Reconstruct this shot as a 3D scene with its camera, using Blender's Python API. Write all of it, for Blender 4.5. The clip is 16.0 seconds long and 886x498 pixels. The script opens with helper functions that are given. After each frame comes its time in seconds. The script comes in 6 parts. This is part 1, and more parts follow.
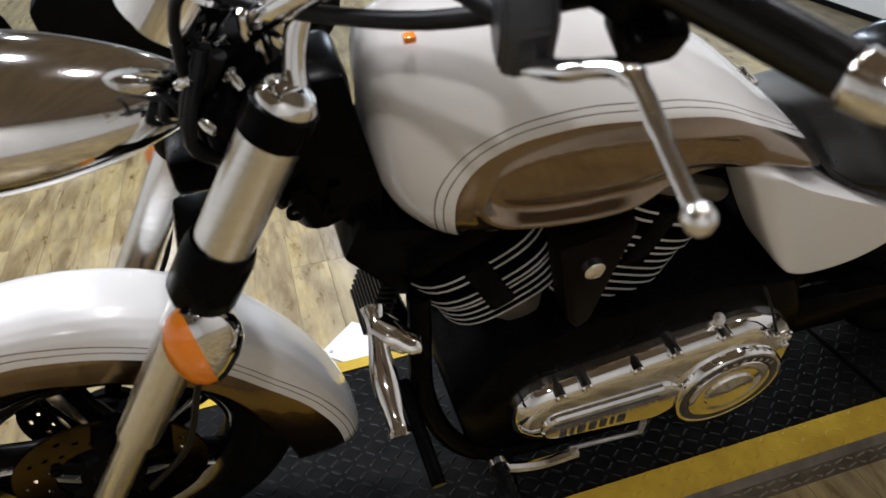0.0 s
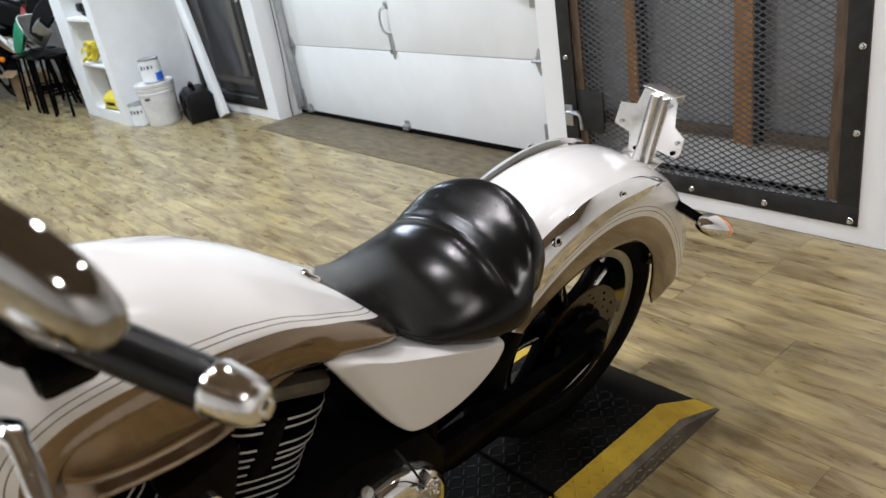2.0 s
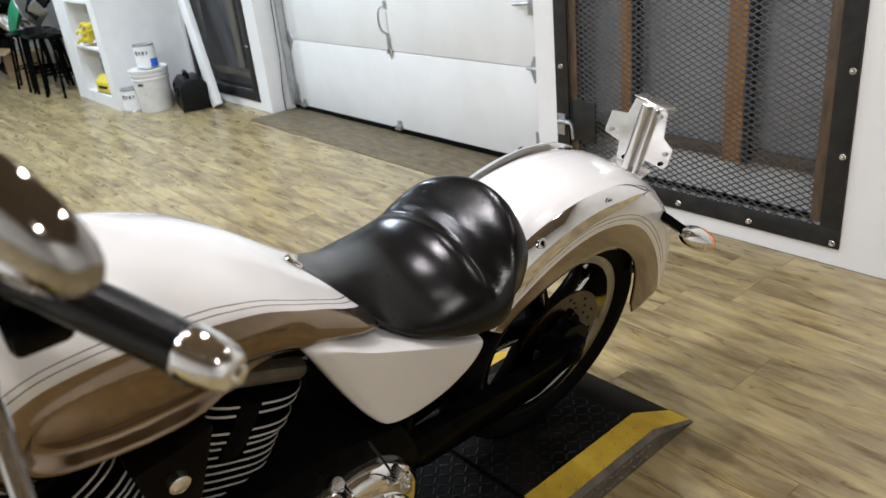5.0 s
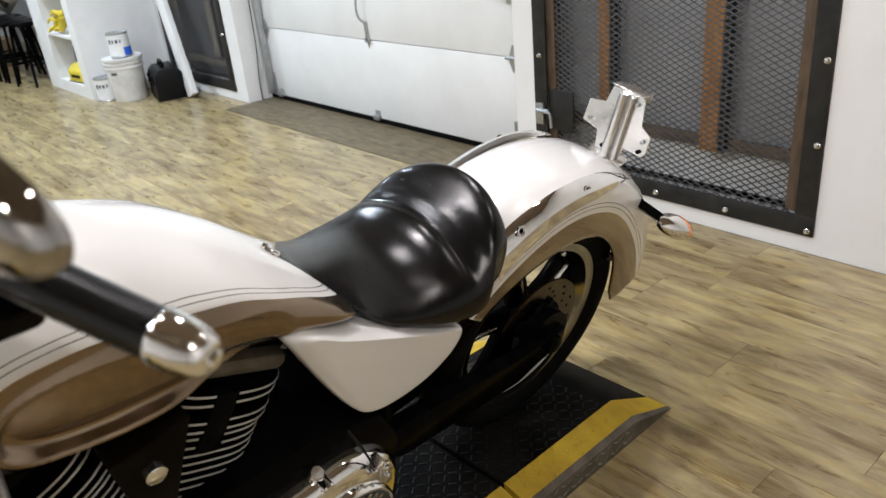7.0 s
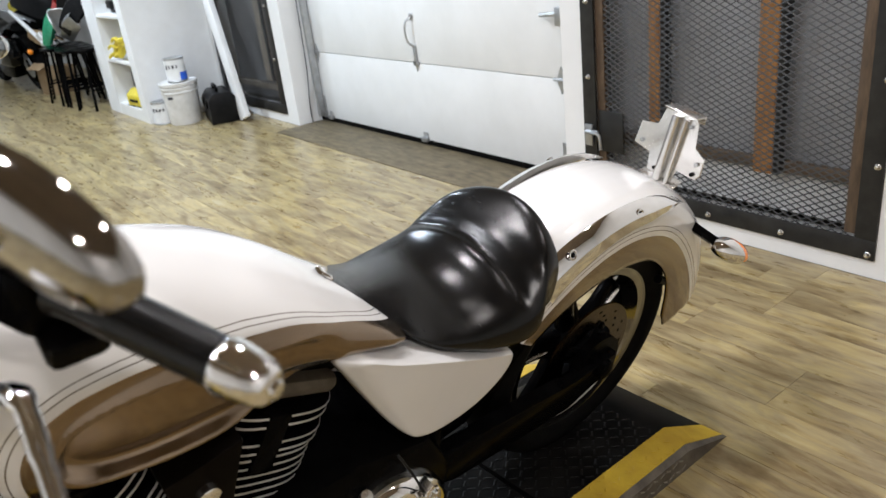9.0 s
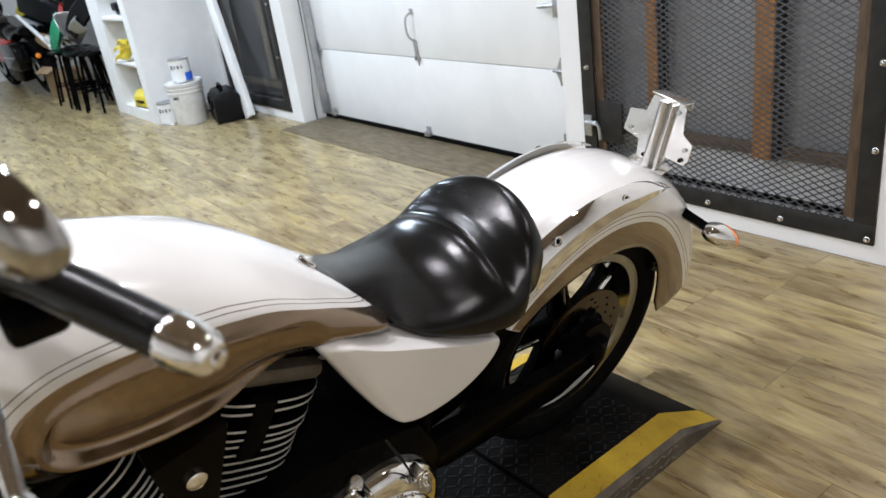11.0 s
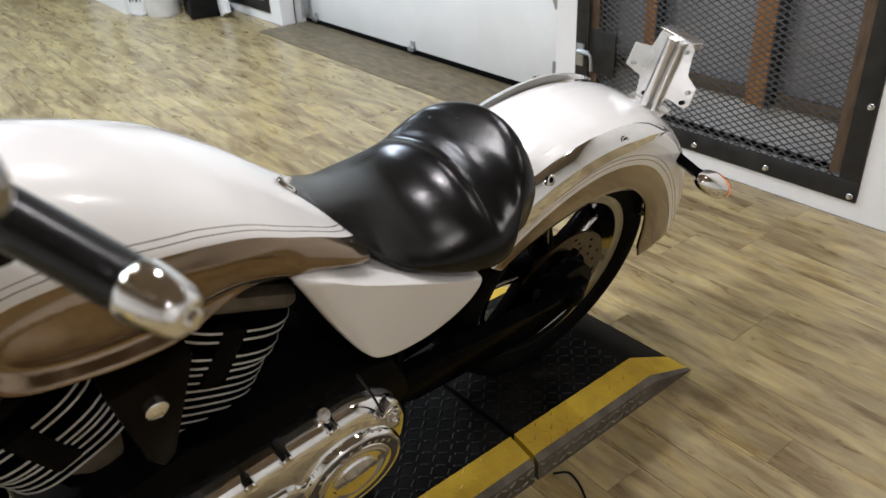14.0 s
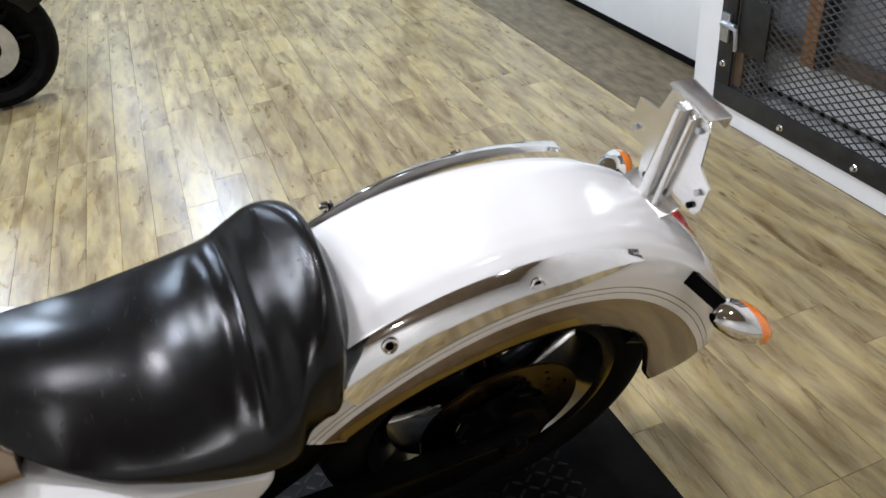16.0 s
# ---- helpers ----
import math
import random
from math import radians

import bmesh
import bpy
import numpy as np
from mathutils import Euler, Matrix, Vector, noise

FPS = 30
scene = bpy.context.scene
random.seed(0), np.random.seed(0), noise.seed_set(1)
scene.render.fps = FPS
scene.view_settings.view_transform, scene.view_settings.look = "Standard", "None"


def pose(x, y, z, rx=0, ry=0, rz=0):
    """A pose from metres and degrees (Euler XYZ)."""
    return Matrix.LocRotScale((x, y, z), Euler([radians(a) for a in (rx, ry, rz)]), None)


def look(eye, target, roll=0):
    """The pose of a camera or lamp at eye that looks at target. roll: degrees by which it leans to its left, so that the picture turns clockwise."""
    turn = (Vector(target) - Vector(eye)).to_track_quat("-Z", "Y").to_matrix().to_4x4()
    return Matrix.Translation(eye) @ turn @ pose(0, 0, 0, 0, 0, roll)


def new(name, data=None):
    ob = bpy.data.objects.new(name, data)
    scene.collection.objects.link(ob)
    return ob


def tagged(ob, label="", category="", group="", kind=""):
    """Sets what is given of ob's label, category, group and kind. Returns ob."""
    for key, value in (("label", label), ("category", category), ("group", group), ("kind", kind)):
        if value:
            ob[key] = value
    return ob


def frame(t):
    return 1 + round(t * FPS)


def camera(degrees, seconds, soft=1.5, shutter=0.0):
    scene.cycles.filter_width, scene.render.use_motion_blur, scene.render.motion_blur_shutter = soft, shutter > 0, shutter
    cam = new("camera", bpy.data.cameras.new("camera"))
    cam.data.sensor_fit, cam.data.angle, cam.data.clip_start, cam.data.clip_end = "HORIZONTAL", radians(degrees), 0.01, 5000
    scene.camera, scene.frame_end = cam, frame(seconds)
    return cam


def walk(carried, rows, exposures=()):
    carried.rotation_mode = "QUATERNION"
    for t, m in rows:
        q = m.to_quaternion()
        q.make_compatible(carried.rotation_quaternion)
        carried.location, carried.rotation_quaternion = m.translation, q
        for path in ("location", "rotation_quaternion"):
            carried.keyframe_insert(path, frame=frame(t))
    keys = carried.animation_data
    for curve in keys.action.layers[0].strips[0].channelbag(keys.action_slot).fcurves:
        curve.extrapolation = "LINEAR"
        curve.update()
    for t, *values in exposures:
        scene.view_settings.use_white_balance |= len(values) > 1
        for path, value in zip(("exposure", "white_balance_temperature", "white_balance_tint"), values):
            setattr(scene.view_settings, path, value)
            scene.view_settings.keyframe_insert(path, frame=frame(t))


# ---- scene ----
cam = camera(60.0, 16.0)
PATH = [
    (0, (1.01, -2.829, 1.283), (-0.641, -2.459, 0.217), -5.6),
    (0.3, (1.034, -2.78, 1.3), (-0.615, -2.233, 0.309), -5.5),
    (0.5, (1.052, -2.745, 1.317), (-0.586, -2.083, 0.38), -7.4),
    (0.6, (1.061, -2.731, 1.323), (-0.56, -2.0, 0.408), -7.5),
    (0.9, (1.079, -2.685, 1.343), (-0.496, -1.812, 0.472), -10.6),
    (1, (1.083, -2.675, 1.345), (-0.479, -1.77, 0.483), -11.4),
    (1.5, (1.088, -2.647, 1.351), (-0.417, -1.645, 0.495), -11.3),
    (2, (1.093, -2.629, 1.37), (-0.373, -1.551, 0.541), -9.9),
    (2.5, (1.103, -2.629, 1.37), (-0.342, -1.527, 0.535), -8.4),
    (3, (1.108, -2.628, 1.366), (-0.338, -1.52, 0.54), -7.7),
    (3.5, (1.115, -2.636, 1.365), (-0.343, -1.525, 0.564), -6.2),
    (6, (1.09, -2.632, 1.352), (-0.346, -1.519, 0.515), -6.5),
    (6.5, (1.086, -2.631, 1.357), (-0.332, -1.487, 0.53), -6.6),
    (7, (1.101, -2.633, 1.349), (-0.304, -1.49, 0.5), -5.8),
    (7.5, (1.095, -2.625, 1.348), (-0.291, -1.474, 0.481), -5.4),
    (8, (1.089, -2.642, 1.355), (-0.37, -1.549, 0.533), -4.4),
    (8.5, (1.086, -2.641, 1.356), (-0.393, -1.556, 0.558), -6.1),
    (11, (1.138, -2.612, 1.342), (-0.373, -1.571, 0.548), -8.4),
    (11.5, (1.132, -2.615, 1.346), (-0.334, -1.526, 0.53), -7.6),
    (12, (1.115, -2.629, 1.346), (-0.351, -1.546, 0.522), -6.0),
    (12.5, (1.112, -2.632, 1.343), (-0.305, -1.496, 0.506), -7.2),
    (13, (1.101, -2.68, 1.352), (-0.334, -1.558, 0.526), -5.7),
    (13.5, (1.086, -2.731, 1.358), (-0.185, -1.535, 0.381), -3.6),
    (14, (1.057, -2.589, 1.334), (-0.339, -1.554, 0.344), -3.2),
    (14.5, (1.046, -2.407, 1.344), (-0.426, -1.501, 0.339), 2.2),
    (15, (0.983, -2.318, 1.339), (-0.522, -1.506, 0.3), -2.1),
    (15.5, (0.852, -2.099, 1.376), (-0.623, -1.39, 0.226), -7.4),
    (16, (0.838, -1.8, 1.354), (-0.728, -1.314, 0.208), -6.9),
]
cam.data.dof.use_dof, cam.data.dof.focus_distance, cam.data.dof.aperture_fstop = True, 1.75, 6.5
walk(cam, [(t, look(eye, target, roll)) for t, eye, target, roll in PATH], ((0, -1.52, 6100, 15), (0.5, -1.5, 6000, 15), (1.5, -1.33, 6150, 15), (3.5, -1.25, 6150, 15), (7.5, -1.2, 6300, 15), (11.5, -1.14, 6050, 15), (13, -1.2, 6200, 15), (13.5, -1.36, 6500, 15), (14, -1.3, 6200, 15), (15, -1.24, 5850, 15), (16, -1.28, 5850, 15)))

# ---------------------------------------------------------------- world, lamps
world = bpy.data.worlds.new("world")
world.use_nodes = True
world.node_tree.nodes["Background"].inputs[0].default_value = (0.9, 0.93, 1.0, 1)
world.node_tree.nodes["Background"].inputs[1].default_value = 0.03
scene.world = world

CEIL = 3.1
# x, y, tint, strength
LAMPS = [(-1.2, -4.1, 1, 2.4), (-0.25, -1.2, 3, 0.65), (-0.25, -2.35, 3, 1.0), (-0.9, -3.0, 1, 1.0), (2.35, -3.1, 5, 1.25), (0.95, -0.8, 5, 0.3), (-3.4, -1.3, 4, 2.9), (-3.6, -3.4, 4, 1.3), (-6.4, -1.9, 4, 3.6), (-6.4, -4.2, 4, 2.0), (-9.9, -2.6, 4, 1.0)]
TINTS = ((0.985, 0.99, 0.985), (0.94, 0.98, 1.0), (0.97, 0.98, 1.0), (1.0, 0.975, 0.94), (0.79, 0.92, 1.0), (1.0, 0.945, 0.87))
PANELS = (0,)  # a rectangular fixture, the rest are round
LAMP_WATTS = 62


# ---------------------------------------------------------------- materials
def nodes_of(name):
    m = bpy.data.materials.new(name)
    m.use_nodes = True
    nt = m.node_tree
    return m, nt, nt.nodes["Principled BSDF"]


def link(nt, a, b):
    nt.links.new(a, b)


def node(nt, kind, **values):
    n = nt.nodes.new(kind)
    for key, v in values.items():
        n.inputs[key].default_value = v
    return n


def ramp(nt, stops):
    n = nt.nodes.new("ShaderNodeValToRGB")
    e = n.color_ramp.elements
    while len(e) < len(stops):
        e.new(0.5)
    for el, (p, c) in zip(e, stops):
        el.position, el.color = p, (*c, 1)
    return n


def coords(nt, scale=(1, 1, 1), which="Object"):
    tc = nt.nodes.new("ShaderNodeTexCoord")
    mp = nt.nodes.new("ShaderNodeMapping")
    mp.inputs["Scale"].default_value = scale
    link(nt, tc.outputs[which], mp.inputs["Vector"])
    return mp.outputs[0]


def surface(name, low, high, rough=(0.4, 0.6), scale=12.0, metal=0.0, bump=0.1, fine=180.0, coat=0.0, stretch=(1, 1, 1), ior=1.5):
    """A base colour that wanders between two tones, with uneven roughness and fine relief."""
    m, nt, b = nodes_of(name)
    v = coords(nt, stretch)
    n1 = node(nt, "ShaderNodeTexNoise", Scale=scale, Detail=6.0, Roughness=0.6)
    n2 = node(nt, "ShaderNodeTexNoise", Scale=fine, Detail=3.0)
    link(nt, v, n1.inputs["Vector"])
    link(nt, v, n2.inputs["Vector"])
    r = ramp(nt, [(0.3, low), (0.7, high)])
    link(nt, n1.outputs["Fac"], r.inputs["Fac"])
    link(nt, r.outputs["Color"], b.inputs["Base Color"])
    mr = node(nt, "ShaderNodeMapRange")
    mr.inputs["To Min"].default_value, mr.inputs["To Max"].default_value = rough
    link(nt, n2.outputs["Fac"], mr.inputs["Value"])
    link(nt, mr.outputs[0], b.inputs["Roughness"])
    if bump:
        bp = node(nt, "ShaderNodeBump", Strength=bump, Distance=0.002)
        link(nt, n2.outputs["Fac"], bp.inputs["Height"])
        link(nt, bp.outputs[0], b.inputs["Normal"])
    b.inputs["Metallic"].default_value = metal
    b.inputs["Coat Weight"].default_value = coat
    b.inputs["IOR"].default_value = ior
    return m


def two_tone():
    """Pearl white paint, bronze below a line and two pinstripes; the line is the zero of the 'paint' attribute."""
    m, nt, b = nodes_of("two_tone_paint")
    at = nt.nodes.new("ShaderNodeAttribute")
    at.attribute_name = "paint"
    d = at.outputs["Fac"]

    def mth(op, a, c):
        n = nt.nodes.new("ShaderNodeMath")
        n.operation = op
        for i, s in enumerate((a, c)):
            if isinstance(s, (int, float)):
                n.inputs[i].default_value = s
            elif s is not None:
                link(nt, s, n.inputs[i])
        return n.outputs[0]

    def mixc(f, a, c):
        n = nt.nodes.new("ShaderNodeMix")
        n.data_type = "RGBA"
        link(nt, f, n.inputs[0])
        for i, s in ((6, a), (7, c)):
            if isinstance(s, tuple):
                n.inputs[i].default_value = (*s, 1)
            else:
                link(nt, s, n.inputs[i])
        return n.outputs[2]

    bronze = mth("LESS_THAN", d, 0.0)
    s1 = mth("LESS_THAN", mth("ABSOLUTE", mth("SUBTRACT", d, 0.0135), None), 0.0009)
    s2 = mth("LESS_THAN", mth("ABSOLUTE", mth("SUBTRACT", d, 0.0235), None), 0.0009)
    line = mth("MAXIMUM", s1, s2)
    v = coords(nt)
    fl = node(nt, "ShaderNodeTexNoise", Scale=2600.0, Detail=1.0)
    link(nt, v, fl.inputs["Vector"])
    fr = ramp(nt, [(0.35, (0.175, 0.122, 0.074)), (0.7, (0.30, 0.215, 0.136))])
    link(nt, fl.outputs["Fac"], fr.inputs["Fac"])
    big = node(nt, "ShaderNodeTexNoise", Scale=5.0, Detail=4.0)
    link(nt, v, big.inputs["Vector"])
    wr = ramp(nt, [(0.3, (0.72, 0.71, 0.69)), (0.7, (0.76, 0.752, 0.735))])
    link(nt, big.outputs["Fac"], wr.inputs["Fac"])
    c = mixc(bronze, wr.outputs[0], fr.outputs[0])
    c = mixc(line, c, (0.16, 0.135, 0.11))
    link(nt, c, b.inputs["Base Color"])
    link(nt, bronze, b.inputs["Metallic"])
    b.inputs["Roughness"].default_value = 0.2
    b.inputs["Coat Weight"].default_value = 1.0
    b.inputs["Coat Roughness"].default_value = 0.03
    return m


def plank_material():
    m, nt, b = nodes_of("vinyl_plank")
    info = nt.nodes.new("ShaderNodeObjectInfo")
    isl = nt.nodes.new("ShaderNodeNewGeometry")
    geo = coords(nt, (1, 1, 1))
    rnd = nt.nodes.new("ShaderNodeMath")
    rnd.operation = "ADD"
    link(nt, info.outputs["Random"], rnd.inputs[0])
    link(nt, isl.outputs["Random Per Island"], rnd.inputs[1])
    off = nt.nodes.new("ShaderNodeVectorMath")
    off.operation = "MULTIPLY_ADD"
    comb = nt.nodes.new("ShaderNodeCombineXYZ")
    for i in range(3):
        link(nt, rnd.outputs[0], comb.inputs[i])
    link(nt, comb.outputs[0], off.inputs[0])
    off.inputs[1].default_value = (37, 61, 13)
    link(nt, geo, off.inputs[2])
    st = nt.nodes.new("ShaderNodeMapping")
    st.inputs["Scale"].default_value = (2.4, 9, 1)
    link(nt, off.outputs[0], st.inputs["Vector"])
    grain = node(nt, "ShaderNodeTexNoise", Scale=2.6, Detail=9.0, Roughness=0.62, Distortion=0.7)
    link(nt, st.outputs[0], grain.inputs["Vector"])
    st2 = nt.nodes.new("ShaderNodeMapping")
    st2.inputs["Scale"].default_value = (1.5, 7.5, 1)
    link(nt, off.outputs[0], st2.inputs["Vector"])
    blot = node(nt, "ShaderNodeTexNoise", Scale=2.1, Detail=7.0, Roughness=0.6, Distortion=0.4)
    link(nt, st2.outputs[0], blot.inputs["Vector"])
    knot = node(nt, "ShaderNodeTexVoronoi", Scale=3.6)
    st3 = nt.nodes.new("ShaderNodeMapping")
    st3.inputs["Scale"].default_value = (0.8, 1.9, 1)
    link(nt, off.outputs[0], st3.inputs["Vector"])
    link(nt, st3.outputs[0], knot.inputs["Vector"])
    kr = ramp(nt, [(0.025, (0.30, 0.24, 0.17)), (0.06, (0.84, 0.80, 0.74)), (0.12, (1, 1, 1))])
    link(nt, knot.outputs["Distance"], kr.inputs["Fac"])
    # grey wash against straw yellow, in long soft patches
    c1 = ramp(nt, [(0.30, (0.165, 0.120, 0.058)), (0.42, (0.265, 0.207, 0.112)), (0.50, (0.338, 0.280, 0.163)), (0.59, (0.412, 0.332, 0.162)), (0.72, (0.462, 0.402, 0.250))])
    link(nt, blot.outputs["Fac"], c1.inputs["Fac"])
    c2 = ramp(nt, [(0.28, (0.72, 0.67, 0.58)), (0.44, (0.94, 0.92, 0.89)), (0.7, (1.0, 1.0, 1.0))])
    link(nt, grain.outputs["Fac"], c2.inputs["Fac"])
    # brown streaks a hand long
    st4 = nt.nodes.new("ShaderNodeMapping")
    st4.inputs["Scale"].default_value = (7, 30, 1)
    link(nt, off.outputs[0], st4.inputs["Vector"])
    streak = node(nt, "ShaderNodeTexNoise", Scale=1.0, Detail=5.0, Roughness=0.6, Distortion=0.5)
    link(nt, st4.outputs[0], streak.inputs["Vector"])
    c3 = ramp(nt, [(0.30, (0.68, 0.60, 0.48)), (0.43, (0.91, 0.88, 0.82)), (0.52, (1.0, 1.0, 1.0)), (0.72, (1.10, 1.09, 1.04))])
    link(nt, streak.outputs["Fac"], c3.inputs["Fac"])
    wn = nt.nodes.new("ShaderNodeTexWhiteNoise")
    wn.noise_dimensions = "1D"
    link(nt, rnd.outputs[0], wn.inputs["W"])
    tr = ramp(nt, [(0.0, (0.88, 0.86, 0.83)), (1.0, (1.08, 1.07, 1.05))])
    link(nt, wn.outputs["Value"], tr.inputs["Fac"])
    last = c1.outputs[0]
    for other in (c2, c3, kr, tr):
        mx = nt.nodes.new("ShaderNodeMix")
        mx.data_type, mx.blend_type = "RGBA", "MULTIPLY"
        mx.inputs[0].default_value = 1.0
        link(nt, last, mx.inputs[6])
        link(nt, other.outputs[0], mx.inputs[7])
        last = mx.outputs[2]
    link(nt, last, b.inputs["Base Color"])
    mr = node(nt, "ShaderNodeMapRange")
    mr.inputs["To Min"].default_value, mr.inputs["To Max"].default_value = 0.22, 0.36
    link(nt, grain.outputs["Fac"], mr.inputs["Value"])
    link(nt, mr.outputs[0], b.inputs["Roughness"])
    bp = node(nt, "ShaderNodeBump", Strength=0.25, Distance=0.001)
    link(nt, grain.outputs["Fac"], bp.inputs["Height"])
    link(nt, bp.outputs[0], b.inputs["Normal"])
    return m


def leather_material():
    """Black hide, polished by use: soft creases, fine grain and a net of thin scuffs that catch the light."""
    m, nt, b = nodes_of("black_leather")
    v = coords(nt)
    w = node(nt, "ShaderNodeTexNoise", Scale=7.0, Detail=8.0, Roughness=0.62, Distortion=0.8)
    grain = node(nt, "ShaderNodeTexVoronoi", Scale=430.0)
    fine = node(nt, "ShaderNodeTexNoise", Scale=150.0, Detail=6.0, Roughness=0.68, Distortion=1.8)
    for n in (w, grain, fine):
        link(nt, v, n.inputs["Vector"])
    scuffs = []
    for turn, scale in ((35, (26, 190, 40)), (-28, (30, 210, 40)), (80, (22, 170, 40))):
        mp = nt.nodes.new("ShaderNodeMapping")
        mp.inputs["Rotation"].default_value = (0, 0, radians(turn))
        mp.inputs["Scale"].default_value = scale
        link(nt, v, mp.inputs["Vector"])
        sc = node(nt, "ShaderNodeTexNoise", Scale=1.0, Detail=3.0, Roughness=0.55, Distortion=0.9)
        link(nt, mp.outputs[0], sc.inputs["Vector"])
        rr = ramp(nt, [(0.60, (0, 0, 0)), (0.74, (1, 1, 1))])
        link(nt, sc.outputs["Fac"], rr.inputs["Fac"])
        scuffs.append(rr.outputs[0])
    total = scuffs[0]
    for other in scuffs[1:]:
        mx = nt.nodes.new("ShaderNodeMath")
        mx.operation = "MAXIMUM"
        link(nt, total, mx.inputs[0])
        link(nt, other, mx.inputs[1])
        total = mx.outputs[0]
    c = ramp(nt, [(0.3, (0.0015, 0.0015, 0.0015)), (0.75, (0.005, 0.0046, 0.0042))])
    link(nt, w.outputs["Fac"], c.inputs["Fac"])
    link(nt, c.outputs[0], b.inputs["Base Color"])
    mr = node(nt, "ShaderNodeMapRange")
    mr.inputs["To Min"].default_value, mr.inputs["To Max"].default_value = 0.17, 0.27
    link(nt, w.outputs["Fac"], mr.inputs["Value"])
    ad = nt.nodes.new("ShaderNodeMath")
    ad.operation = "MULTIPLY_ADD"
    link(nt, total, ad.inputs[0])
    ad.inputs[1].default_value = 0.07
    link(nt, mr.outputs[0], ad.inputs[2])
    link(nt, ad.outputs[0], b.inputs["Roughness"])
    last = None
    for height, strength in ((grain.outputs["Distance"], 0.05), (total, 0.005), (fine.outputs["Fac"], 0.15), (w.outputs["Fac"], 0.06)):
        bp = node(nt, "ShaderNodeBump", Strength=strength, Distance=0.001)
        link(nt, height, bp.inputs["Height"])
        if last:
            link(nt, last, bp.inputs["Normal"])
        last = bp.outputs[0]
    link(nt, last, b.inputs["Normal"])
    b.inputs["IOR"].default_value = 1.37
    return m


def glow(name, colour, strength):
    m, nt, b = nodes_of(name)
    b.inputs["Emission Color"].default_value = (*colour, 1)
    b.inputs["Emission Strength"].default_value = strength
    b.inputs["Base Color"].default_value = (0.8, 0.8, 0.8, 1)
    return m


PAINT = two_tone()
WHITE = surface("pearl_white_paint", (0.72, 0.71, 0.69), (0.76, 0.752, 0.735), (0.28, 0.32), 5, 0, 0, coat=1.0)
CHROME = surface("chrome", (0.80, 0.80, 0.80), (0.88, 0.88, 0.87), (0.03, 0.09), 20, 1.0, 0.01, 300)
# chrome again, its colour lowered to imitate dark reflections in the mirror shells
DIMMEDCHROME = surface("chrome_dimmed_for_reflections", (0.36, 0.35, 0.34), (0.46, 0.45, 0.44), (0.03, 0.08), 20, 1.0, 0.01, 300)
ALU = surface("brushed_aluminium", (0.72, 0.71, 0.69), (0.85, 0.84, 0.82), (0.18, 0.32), 30, 1.0, 0.04, 400, stretch=(1, 1, 6))
STEEL = surface("galvanised_steel", (0.38, 0.39, 0.40), (0.55, 0.56, 0.57), (0.3, 0.5), 18, 0.9, 0.06)
BLACKMETAL = surface("satin_black_metal", (0.0012, 0.0012, 0.0013), (0.0035, 0.0033, 0.0033), (0.18, 0.3), 25, 0.0, 0.03, 300, ior=1.10)
GLOSSBLACK = surface("gloss_black_paint", (0.002, 0.002, 0.002), (0.004, 0.004, 0.004), (0.06, 0.12), 6, 0.0, 0, ior=1.3)
RUBBER = surface("rubber", (0.002, 0.002, 0.002), (0.006, 0.0058, 0.0055), (0.5, 0.7), 30, 0, 0.15, 240, ior=1.12)
LEATHER = leather_material()
RIM = surface("polished_wheel_rim", (0.26, 0.25, 0.23), (0.36, 0.35, 0.32), (0.07, 0.14), 20, 1.0, 0.02, 300)
DISC = surface("bronze_tinted_disc", (0.05, 0.036, 0.022), (0.10, 0.075, 0.048), (0.14, 0.26), 30, 1.0, 0.05, 300)
AMBER = surface("amber_lens", (0.86, 0.20, 0.004), (0.95, 0.29, 0.008), (0.12, 0.2), 10, 0, 0.02, 200, coat=1.0)
RED = surface("red_lens", (0.35, 0.01, 0.008), (0.5, 0.02, 0.015), (0.12, 0.2), 10, 0, 0.02, 200, coat=1.0)
FINEDGE = surface("machined_fin_edge", (0.45, 0.45, 0.44), (0.6, 0.6, 0.59), (0.4, 0.55), 40, 0.35, 0.03, 400)
PLANK = plank_material()
WALLWHITE = surface("white_wall_paint", (0.70, 0.69, 0.67), (0.78, 0.775, 0.76), (0.5, 0.65), 2.2, 0, 0.12, 90)
DOORWHITE = surface("white_door_enamel", (0.70, 0.70, 0.68), (0.77, 0.77, 0.755), (0.35, 0.5), 3.0, 0, 0.05, 130)
TRIMWHITE = surface("white_trim_paint", (0.74, 0.735, 0.72), (0.82, 0.82, 0.81), (0.35, 0.5), 4.0, 0, 0.06, 140)
CEILING = surface("brown_ceiling_boards", (0.15, 0.11, 0.07), (0.26, 0.195, 0.13), (0.6, 0.8), 2.0, 0, 0.1, 60, stretch=(0.4, 5, 1))
GRIPRUBBER = surface("smooth_black_grip", (0.002, 0.002, 0.002), (0.005, 0.005, 0.005), (0.2, 0.27), 30, 0, 0.0, 300, ior=1.42)
MIRRORGLASS = surface("mirror_glass", (0.86, 0.87, 0.88), (0.9, 0.9, 0.91), (0.01, 0.02), 5, 1.0, 0)
GATEBLACK = surface("dark_steel_frame", (0.008, 0.008, 0.008), (0.030, 0.029, 0.027), (0.4, 0.6), 14, 0.3, 0.12, 160)
MESHSTEEL = surface("expanded_steel", (0.006, 0.0055, 0.005), (0.022, 0.02, 0.017), (0.45, 0.6), 30, 0.0, 0.05, 300)
